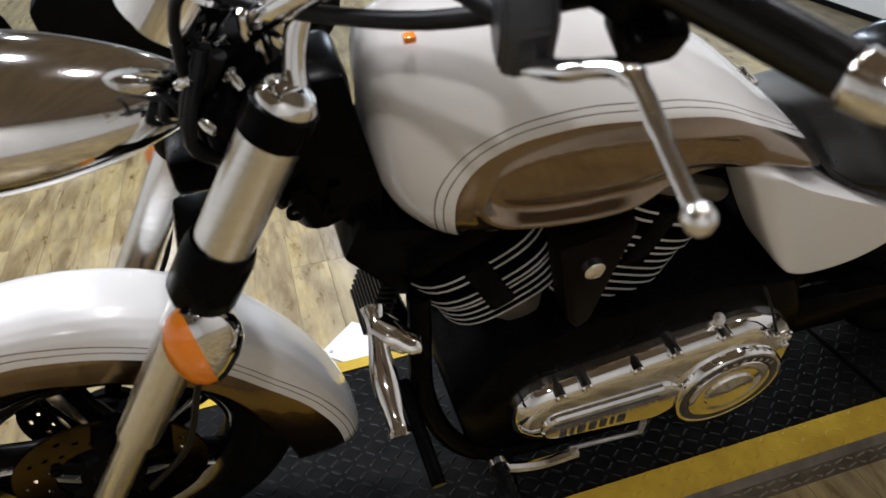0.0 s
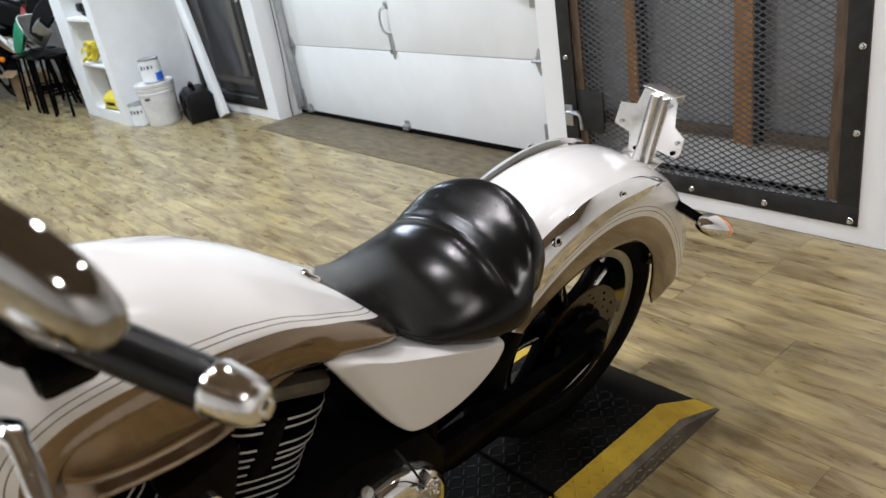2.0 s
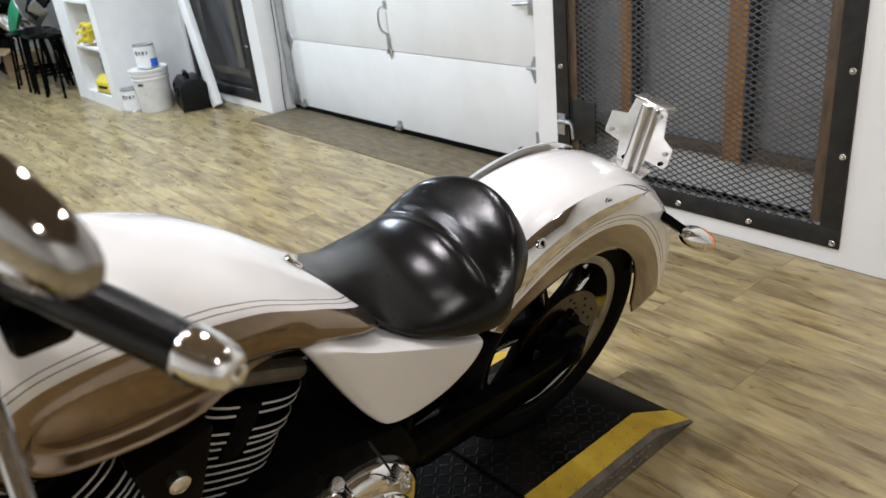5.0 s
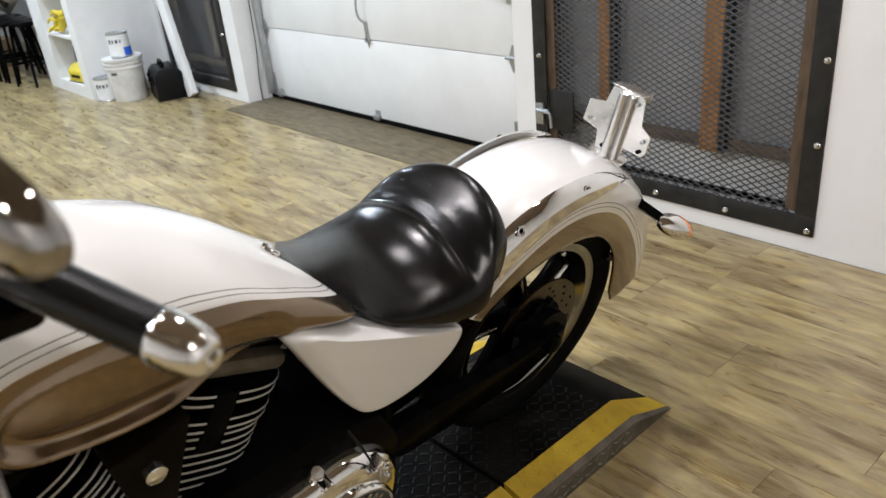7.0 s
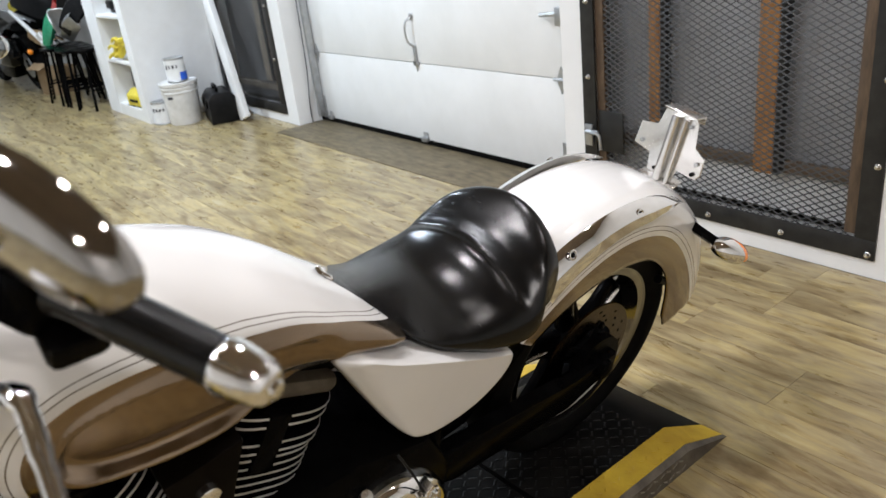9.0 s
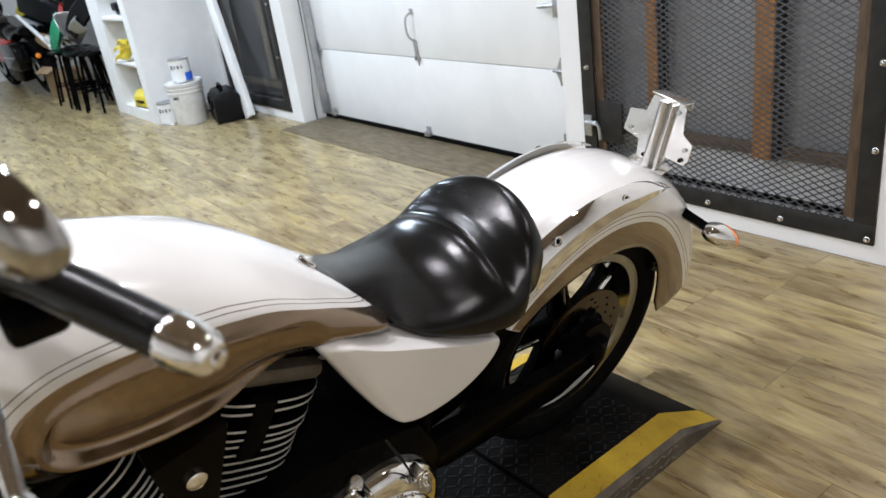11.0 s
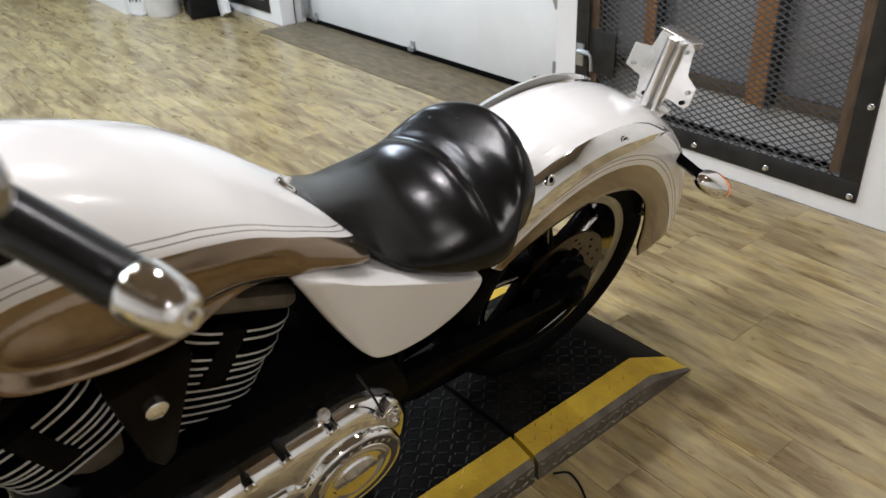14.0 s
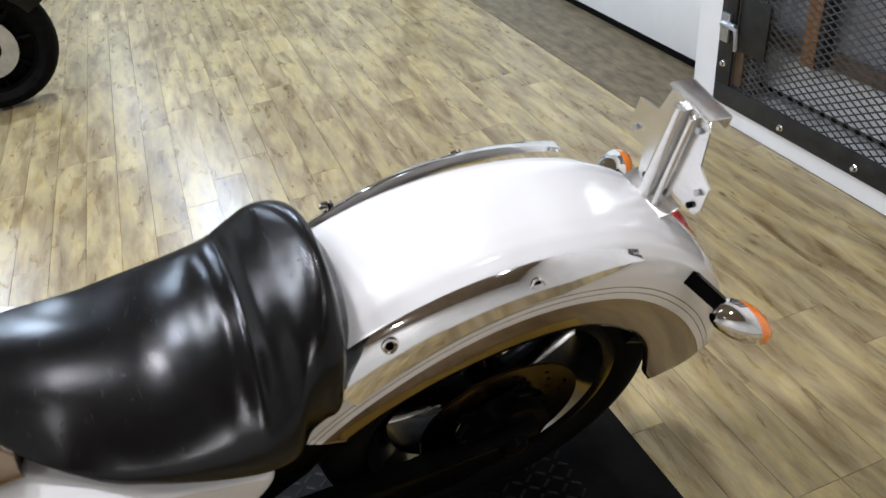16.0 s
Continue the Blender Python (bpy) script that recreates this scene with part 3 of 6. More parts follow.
gb = [(-0.658 - 0.32 * k, 0.097) for k in range(2)] + [(-0.337, 0.096), (-0.012, 0.09), (-0.010, 0.418), (-0.010, 0.714), (-0.010, 1.02), (-0.010, 1.35), (-1.295, 0.62), (-1.295, 0.95), (-1.295, 0.22)]
mesh_gate("mesh_gate", "tall expanded steel mesh gate in a dark steel frame", *GATE, [(-0.985, 0.055), (-0.47, 0.08)], gb, True, STUD)
mesh_gate("mesh_gate", "expanded steel mesh gate with a board leaning before it", *GATE2, [(-4.80, 0.09)], [(-4.49, 0.5), (-4.49, 0.9)], False, GREYWOOD)

# ---- lift platform
TOP = 0.0835
P0, P1, PY0, PYB, PYE = -0.515, 0.150, -3.95, -1.285, -1.115
SEAM = -1.705
PIV = (-0.17, -1.2)


def platform(name, label, ya, yb, ramped):
    t = thing(name, label, "platform", pose(PIV[0], PIV[1], 0, 0, 0, 1.3) @ pose(-PIV[0], -PIV[1], 0), "platform sections")
    ye = PYE if ramped else yb
    p0 = P0 + (0.075 if ramped else 0.0)  # the ramped section is narrower on its far side
    prof = [(ya, 0.0), (ye, 0.0), (yb, TOP), (ya, TOP)] if ramped else [(ya, 0.0), (yb, 0.0), (yb, TOP), (ya, TOP)]
    b = B()
    prism(b, prof, p0 + 0.065, P1 - 0.078)
    part("deck", b, RAMPBLACK, t, "black worn tread plate deck")
    for s, xi, xo in ((1, P1 - 0.078, P1 - 0.014), (-1, p0 + 0.065, p0 + 0.008)):
        b = B()
        prism(b, [(y, max(z + (0.002 if z > 0 else 0), 0)) for y, z in prof], min(xi, xo), max(xi, xo))
        for v in b.verts:
            if abs(v.co.x - xo) < 1e-5 and v.co.z > 0.01:
                v.co.z -= 0.018
        part("yellow_edge", b, RAMPYELLOW, t, "worn yellow painted edge strip")
        b = B()
        xs = P1 if s > 0 else p0
        prism(b, [(y, max(z - 0.018, 0)) for y, z in prof], min(xo, xs), max(xo, xs))
        for v in b.verts:
            if abs(v.co.x - xs) < 1e-5 and v.co.z > 0.01:
                v.co.z -= 0.012
        part("side_skirt", b, RAMPSTEEL, t, "bare steel tread plate skirt")
    # tread bars down the near skirt
    verts, faces = [], []
    for j in range(int((yb - ya) / 0.026)):
        for k in range(2):
            y, z = ya + (j + 0.5 + 0.5 * k) * 0.026, TOP - 0.042 - 0.026 * k
            up = 1 if (j + k) % 2 else -1
            p = len(verts)
            for sy, sz, h in ((-0.009, -0.004 * up - 0.003, 0), (0.009, 0.004 * up - 0.003, 0), (0.009, 0.004 * up + 0.003, 0), (-0.009, -0.004 * up + 0.003, 0), (-0.006, -0.003 * up, 0.0018), (0.006, 0.003 * up, 0.0018)):
                verts.append((P1 + 0.0002 + h, y + sy, z + sz))
            faces += [(p, p + 1, p + 5, p + 4), (p + 2, p + 3, p + 4, p + 5), (p + 1, p + 2, p + 5), (p + 3, p, p + 4)]
    me = bpy.data.meshes.new("skirt_tread")
    me.from_pydata(verts, [], faces)
    me.materials.append(TREADBAR)
    o = new("skirt_tread", me)
    o.parent = t
    tagged(o, "raised worn tread bars", kind="stuff")
    # raised tread bars
    for nm, xa, xb, mat_, zoff, lab in (
        ("deck_tread", p0 + 0.08, P1 - 0.09, TREADDECK, 0.0, "raised tread bars"),
        ("yellow_tread", P1 - 0.072, P1 - 0.018, RAMPYELLOW, 0.0, "raised yellow tread bars"),
    ):
        verts, faces = [], []
        step = 0.026
        ny = int((yb - ya) / step)
        for j in range(ny):
            y = ya + (j + 0.5) * step
            k = 0
            x = xa
            while x <= xb:
                ang = 0.9 if (j + k) % 2 else -0.9
                ux, uy = math.cos(ang), math.sin(ang)
                L, W, H = 0.011, 0.0032, 0.0014
                z = TOP + 0.0005
                if mat_ is RAMPYELLOW:
                    z = TOP + 0.002 - 0.018 * (x - (P1 - 0.078)) / 0.064
                p = len(verts)
                for sx, sy, h in ((-L, -W, 0), (L, -W, 0), (L, W, 0), (-L, W, 0), (-L * 0.6, 0, H), (L * 0.6, 0, H)):
                    verts.append((x + sx * ux - sy * uy, y + sx * uy + sy * ux, z + h))
                faces += [(p, p + 1, p + 5, p + 4), (p + 2, p + 3, p + 4, p + 5), (p + 1, p + 2, p + 5), (p + 3, p, p + 4)]
                x += step
                k += 1
        me = bpy.data.meshes.new(nm)
        me.from_pydata(verts, [], faces)
        me.materials.append(mat_)
        o = new(nm, me)
        o.parent = t
        tagged(o, lab, kind="stuff")
    return t


platform("platform_section", "low black tread plate platform with yellow edges and a ramped end", SEAM + 0.006, PYB, True)
platform("platform_section", "low black tread plate platform with yellow edges", PY0, SEAM - 0.006, False)

# ---------------------------------------------------------------- the white motorcycle
LEAN, YAW = 16.4, 1.5
BIKE = thing("motorcycle", "white and bronze cruiser motorcycle leaning on a black platform", "motorcycle", pose(-0.1692, -1.479, 0.0885, 0, LEAN, YAW))
RA = (0.0, 0.311)
FA = (-1.71, 0.305)


def wheel(name, yc, zc, R, half, rim_r, rim_half, disc_x):
    root = new(name)
    root.parent = BIKE
    o = (0, yc, zc)
    b = B()
    prof = [(-rim_half * 0.9, rim_r - 0.004), (-half * 0.93, rim_r + 0.02), (-half, rim_r + (R - rim_r) * 0.45)]
    for k in range(11):
        a = radians(-78 + 156 * k / 10)
        prof.append((half * 0.98 * math.sin(a), rim_r + (R - rim_r) * 0.5 + (R - rim_r) * 0.5 * math.cos(a) ** 0.8))
    prof += [(half, rim_r + (R - rim_r) * 0.45), (half * 0.93, rim_r + 0.02), (rim_half * 0.9, rim_r - 0.004)]
    lathe(b, prof, o, (1, 0, 0), 72)
    part("tyre", b, RUBBER, root, "black rubber tyre")
    b = B()
    h, r = rim_half, rim_r
    lathe(b, [(-h, r - 0.002), (-h - 0.003, r + 0.004), (-h + 0.006, r + 0.003), (-h + 0.008, r - 0.014), (-h * 0.55, r - 0.03), (h * 0.55, r - 0.03), (h - 0.008, r - 0.014), (h - 0.006, r + 0.003), (h + 0.003, r + 0.004), (h, r - 0.002), (h - 0.002, r - 0.018), (h * 0.5, r - 0.042), (-h * 0.5, r - 0.042), (-h + 0.002, r - 0.018)], o, (1, 0, 0), 72, loop=True)
    rim = part("rim", b, RIM, root, "polished rim")
    b = B()
    lathe(b, [(-h * 0.9, r - 0.026), (-h * 0.5, r - 0.0445), (h * 0.4, r - 0.0445), (h * 0.5, r - 0.043)], o, (1, 0, 0), 72)
    part("barrel", b, BLACKMETAL, rim, "black inner rim barrel")
    b = B()
    lathe(b, [(-0.075, 0.0), (-0.075, 0.028), (-0.05, 0.045), (-0.03, 0.055), (-0.012, 0.06), (0.012, 0.06), (0.03, 0.055), (0.05, 0.045), (0.075, 0.028), (0.075, 0.0)], o, (1, 0, 0), 32)
    part("hub", b, RUBBER, root)
    for k in range(5):
        a0 = 2 * math.pi * k / 5 + 0.35
        b = B()
        rings = []
        for f in (0.0, 0.25, 0.5, 0.75, 1.0):
            rr = 0.045 + (rim_r - 0.085) * f
            a = a0 + 0.16 * math.sin(f * math.pi / 2)
            w, tk = 0.026 + 0.012 * abs(f - 0.45) * 2, 0.022 - 0.006 * f
            c = Vector((0.012 * (1 - f), yc + rr * math.cos(a), zc + rr * math.sin(a)))
            tg = Vector((0, -math.sin(a), math.cos(a)))
            ring = []
            for i in range(12):
                q = 2 * math.pi * i / 12
                ring.append(c + tg * w * math.cos(q) + Vector((1, 0, 0)) * tk * (abs(math.sin(q)) ** 0.6) * (1 if math.sin(q) > 0 else -1))
            rings.append(ring)
        loft(b, rings)
        spoke = part("spoke", b, BLACKMETAL, root, "black cast spoke")
        b = B()
        edge = []
        for f in (0.3, 0.55, 0.8, 0.97):
            rr = 0.045 + (rim_r - 0.085) * f
            a = a0 + 0.16 * math.sin(f * math.pi / 2)
            edge.append((0.012 * (1 - f) + 0.022 - 0.006 * f, yc + rr * math.cos(a), zc + rr * math.sin(a)))
        tube(b, edge, [0.004, 0.009, 0.011, 0.012], 8, 0.35)
        part("machined_face", b, ALU, spoke, "bright machined spoke face")
    for sx in disc_x:
        b = B()
        ri, ro, n = 0.085, 0.146, 72
        # drilled ring: quads left out where a hole goes through
        rad = [ri, 0.096, 0.102, 0.110, 0.116, 0.124, 0.130, 0.138, ro]
        grid = [[[b.verts.new((sx + s, yc + q * math.cos(2 * math.pi * k / n), zc + q * math.sin(2 * math.pi * k / n))) for k in range(n)] for q in rad] for s in (-0.0028, 0.0028)]
        hole = lambda i, k: (i == 1 and k % 6 == 0) or (i == 3 and k % 6 == 2) or (i == 5 and k % 6 == 4)
        m = len(rad) - 1
        for i in range(m):
            for k in range(n):
                k2 = (k + 1) % n
                if hole(i, k):
                    for (ia, ka), (ib, kb) in (((i, k), (i, k2)), ((i, k2), (i + 1, k2)), ((i + 1, k2), (i + 1, k)), ((i + 1, k), (i, k))):
                        b.faces.new((grid[0][ia][ka], grid[0][ib][kb], grid[1][ib][kb], grid[1][ia][ka]))
                else:
                    for s in (0, 1):
                        b.faces.new((grid[s][i][k], grid[s][i][k2], grid[s][i + 1][k2], grid[s][i + 1][k]))
        for k in range(n):
            k2 = (k + 1) % n
            for i in (0, m):
                b.faces.new((grid[0][i][k], grid[0][i][k2], grid[1][i][k2], grid[1][i][k]))
        disc = part("brake_disc", b, DISC, root, "drilled bronze-tinted brake disc")
        b = B()
        for k in range(5):
            a = 2 * math.pi * k / 5
            box(b, (sx, yc + 0.066 * math.cos(a), zc + 0.066 * math.sin(a)), (0.008, 0.062, 0.026), 0.003, Matrix.Rotation(a, 4, "X"))
        lathe(b, [(-0.006, 0.03), (-0.006, 0.05), (0.006, 0.05), (0.006, 0.03)], (sx, yc, zc), (1, 0, 0), 24, loop=True)
        part("disc_carrier", b, RUBBER, disc)
        for k in range(5):
            a = 2 * math.pi * k / 5
            b = B()
            lathe(b, [(0.0, 0.009), (0.008, 0.008), (0.009, 0.0)], (sx + 0.003, yc + 0.088 * math.cos(a), zc + 0.088 * math.sin(a)), (1, 0, 0), 10)
            part("disc_bolt", b, BLACKMETAL, disc)
    return root


wheel("rear_wheel", *RA, 0.311, 0.086, 0.229, 0.064, (0.080,))
wheel("front_wheel", *FA, 0.305, 0.056, 0.229, 0.046, (0.062, -0.062))


def fender(name, yc, zc, a0, a1, half, r_out, r_in, line, label, cut0=0.0, cut1=0.0):
    """A skin swept round the axle; angles from the rear, upwards. half, r_in and line are tables over the angle."""
    sect = [(1.0, 0.0), (1.03, 0.25), (1.03, 0.5), (1.0, 0.68), (0.93, 0.82), (0.80, 0.91), (0.62, 0.965), (0.40, 0.99), (0.20, 0.998), (0.0, 1.0)]
    sect = sect + [(-x, q) for x, q in reversed(sect[:-1])]
    fine = []
    for (xa, qa), (xb, qb) in zip(sect, sect[1:]):
        for k in range(4):
            fine.append((xa + (xb - xa) * k / 4, qa + (qb - qa) * k / 4))
    fine.append(sect[-1])
    n = 110
    verts, vals, quads = [], [], []
    for skin in (0.0, 0.005):
        for i in range(n + 1):
            f = i / n
            for xr, q in fine:
                aa = a0 + cut0 * q
                ab = a1 + cut1 * q
                a = aa + (ab - aa) * f
                h, ri, ro, ln = (lerp_table(t, a)[0] for t in (half, r_in, r_out, line))
                r = ri + (ro - ri) * q - skin * (q ** 0.5 if q > 0 else 0)
                x = xr * (h - skin)
                ar = radians(a)
                verts.append((x, yc + r * math.cos(ar), zc + r * math.sin(ar)))
                vals.append(r + skin - ln if abs(xr) > 0.3 else 0.1)
    m = len(fine)
    off = (n + 1) * m
    for i in range(n):
        for j in range(m - 1):
            p = i * m + j
            quads.append((p, p + 1, p + m + 1, p + m))
            quads.append((off + p, off + p + m, off + p + m + 1, off + p + 1))
        for j in (0, m - 1):
            p = i * m + j
            quads.append((p, p + m, off + p + m, off + p))
    for i in (0, n):
        for j in range(m - 1):
            p = i * m + j
            quads.append((p, off + p, off + p + 1, p + 1))
    return paint_part(name, verts, quads, vals, BIKE, label)


K = lambda *rows: [tuple(r) for r in rows]
fender("rear_fender", *RA, -9.0, 142.0, K((-9, 0.098), (45, 0.108), (90, 0.118), (120, 0.124), (142, 0.125)), K((-9, 0.468), (0, 0.458), (20, 0.445), (40, 0.437), (70, 0.442), (90, 0.449), (115, 0.468), (142, 0.50)), K((-9, 0.302), (0, 0.275), (20, 0.268), (60, 0.275), (100, 0.288), (125, 0.315), (142, 0.34)), K((-9, 0.425), (0, 0.392), (18, 0.354), (40, 0.336), (70, 0.343), (90, 0.352), (120, 0.366), (142, 0.385)), "white rear fender with a bronze skirt and pinstripes", cut0=11.0)
fender("front_fender", *FA, -24.0, 165.0, K((-24, 0.064), (90, 0.070), (165, 0.066)), K((-24, 0.445), (0, 0.386), (20, 0.360), (45, 0.355), (70, 0.362), (90, 0.365), (165, 0.372)), K((-24, 0.31), (0, 0.25), (40, 0.238), (80, 0.248), (104, 0.275), (165, 0.29)), K((-24, 0.405), (-12, 0.374), (4, 0.333), (24, 0.297), (41, 0.291), (68, 0.302), (86, 0.315), (97, 0.325), (165, 0.345)), "white front fender with a bronze skirt and pinstripes", cut0=10.0)

# ---- seat
SEAT = [  # y, half width, bottom, top at the middle, top at the edge, backward lean of the upper edge
    (-0.6900, 0.0130, 0.8145, 0.8391, 0.8346, -0.0097),
    (-0.6600, 0.0360, 0.7853, 0.8093, 0.8063, -0.0149),
    (-0.6100, 0.0950, 0.7251, 0.7728, 0.7552, -0.0154),
    (-0.5500, 0.1345, 0.6604, 0.7416, 0.7116, -0.0136),
    (-0.4900, 0.1553, 0.6359, 0.7280, 0.7008, -0.0107),
    (-0.4300, 0.1686, 0.6070, 0.7298, 0.7040, -0.0068),
    (-0.3700, 0.1779, 0.5901, 0.7440, 0.7141, 0.0022),
    (-0.3343, 0.1776, 0.5920, 0.7661, 0.7431, 0.0086),
    (-0.3114, 0.1603, 0.5934, 0.7891, 0.7831, 0.0175),
    (-0.2885, 0.1502, 0.5912, 0.8043, 0.7910, 0.0255),
    (-0.2684, 0.1419, 0.5998, 0.8008, 0.7710, 0.0250),
    (-0.2541, 0.1031, 0.6323, 0.7707, 0.7432, 0.0174),
]


def bell(v, centre, width):
    return math.exp(-(((v - centre) / width) ** 2))


def seat_mid(y):
    return 0.007 + 0.014 * min(max((-0.56 - y) / 0.10, 0.0), 1.0)


def seat():
    b = B()
    n = 120
    rings = []
    ys = np.concatenate([np.linspace(SEAT[0][0], -0.64, 10), np.linspace(-0.634, -0.40, 34), np.linspace(-0.396, SEAT[-1][0], 44)])
    for y in ys:
        w, zb, zt, ze, lean = lerp_table(SEAT, float(y))
        w = max(w, 0.008)
        zm = (zb + ze) / 2
        ring = []
        for k in range(n):
            a = 2 * math.pi * k / n
            c, s = math.cos(a), math.sin(a)
            x = w * math.copysign(abs(c) ** 0.903, c)
            if s > 0:
                u = max(0.0, 1 - (x / w) ** 2)
                z = zm + (ze - zm) * s**0.617 + (zt - ze) * u * s
                inner = min(1.0, u * 1.8) * s
                # the pan, the stitched ridge across it and the hollow of the backrest
                z -= 0.009 * bell(y, -0.44, 0.06) * inner
                z += 0.004 * bell(y, -0.380 - 0.010 * (1 - u), 0.015) * inner
                z -= 0.007 * bell(y, -0.354 - 0.010 * (1 - u), 0.010) * inner
                z -= 0.005 * bell(y, -0.308, 0.022) * u * u * s
            else:
                z = zm - (zm - zb) * abs(s) ** 0.594
                x *= 1.0 - 0.10 * abs(s)
            ring.append(Vector((x + seat_mid(y), float(y) + lean * s, z)))
        rings.append(ring)
    # the rounded back
    mid = sum(rings[-1], Vector()) / n
    for g, out in ((0.93, 0.006), (0.80, 0.012), (0.55, 0.017), (0.2, 0.019)):
        rings.append([mid + (q - mid) * g + Vector((0, out, 0)) for q in rings[len(ys) - 1]])
    loft(b, rings)
    ob = part("seat", b, LEATHER, BIKE, "worn black leather solo seat", 70)
    b = B()
    tube(b, spline([(0.008, -0.687, 0.829), (0.019, -0.694, 0.829), (0.031, -0.686, 0.823), (0.036, -0.678, 0.818)], 4), [0.002, 0.0045] + [0.006] * 9 + [0.0045, 0.002], 10)
    part("nose_trim", b, CHROME, ob, "bright trim at the seat nose")


seat()

# ---- tank
TANK = [  # y, half width, bottom, top, roundness of the top, height of the widest point
    (-1.246, 0.030, 0.83, 0.95, 2.0, 0.89),
    (-1.236, 0.075, 0.785, 0.985, 2.1, 0.88),
    (-1.21, 0.108, 0.735, 1.002, 2.1, 0.86),
    (-1.15, 0.140, 0.690, 1.012, 2.15, 0.835),
    (-1.05, 0.160, 0.690, 1.005, 2.15, 0.82),
    (-0.95, 0.167, 0.693, 0.975, 2.15, 0.81),
    (-0.85, 0.165, 0.726, 0.932, 2.1, 0.810),
    (-0.76, 0.158, 0.750, 0.880, 2.05, 0.795),
    (-0.69, 0.150, 0.742, 0.826, 2.1, 0.766),
    (-0.64, 0.144, 0.724, 0.784, 2.2, 0.744),
    (-0.606, 0.132, 0.712, 0.754, 2.2, 0.728),
]
# the bronze field on the tank's side, as a closed outline in (y, z)
FIELD = [(-1.160, 0.82), (-1.156, 0.755), (-1.135, 0.712), (-1.10, 0.69), (-1.016, 0.67), (-0.93, 0.67), (-0.85, 0.685), (-0.75, 0.69), (-0.65, 0.66), (-0.58, 0.66), (-0.57, 0.72), (-0.605, 0.748), (-0.662, 0.786), (-0.733, 0.828), (-0.80, 0.861), (-0.86, 0.880), (-0.914, 0.891), (-0.996, 0.904), (-1.057, 0.903), (-1.101, 0.893), (-1.139, 0.868)]
COVE = [(-1.122, 0.815), (-1.116, 0.785), (-1.08, 0.762), (-1.02, 0.755), (-0.94, 0.757), (-0.873, 0.752), (-0.811, 0.757), (-0.755, 0.772), (-0.728, 0.797), (-0.742, 0.817), (-0.81, 0.840), (-0.905, 0.860), (-0.99, 0.871), (-1.053, 0.869), (-1.10, 0.853)]


def closed_spline(pts, n=6):
    out = []
    m = len(pts)
    for i in range(m):
        p0, p1, p2, p3 = (np.array(pts[(i + k) % m]) for k in (-1, 0, 1, 2))
        for k in range(n):
            t = k / n
            out.append(0.5 * (2 * p1 + (p2 - p0) * t + (2 * p0 - 5 * p1 + 4 * p2 - p3) * t * t + (3 * p1 - p0 - 3 * p2 + p3) * t**3))
    return np.array(out)


def signed_distance(outline, pts):
    """Distance of points from a closed outline, negative inside."""
    a, b2 = outline, np.roll(outline, -1, 0)
    out = np.empty(len(pts))
    for i in range(0, len(pts), 4000):
        p = pts[i : i + 4000, None]
        ab = (b2 - a)[None]
        t = np.clip(((p - a) * ab).sum(-1) / (ab**2).sum(-1), 0, 1)
        d = np.sqrt(((p - a - t[..., None] * ab) ** 2).sum(-1)).min(1)
        cross = (a[None, :, 1] > p[..., 1]) != (b2[None, :, 1] > p[..., 1])
        xs = a[:, 0] + (p[..., 1] - a[:, 1]) / np.where(b2[:, 1] == a[:, 1], 1e-9, b2[:, 1] - a[:, 1]) * (b2 - a)[:, 0]
        inside = (cross & (p[..., 0] < xs)).sum(1) % 2 == 1
        out[i : i + 4000] = np.where(inside, -d, d)
    return out


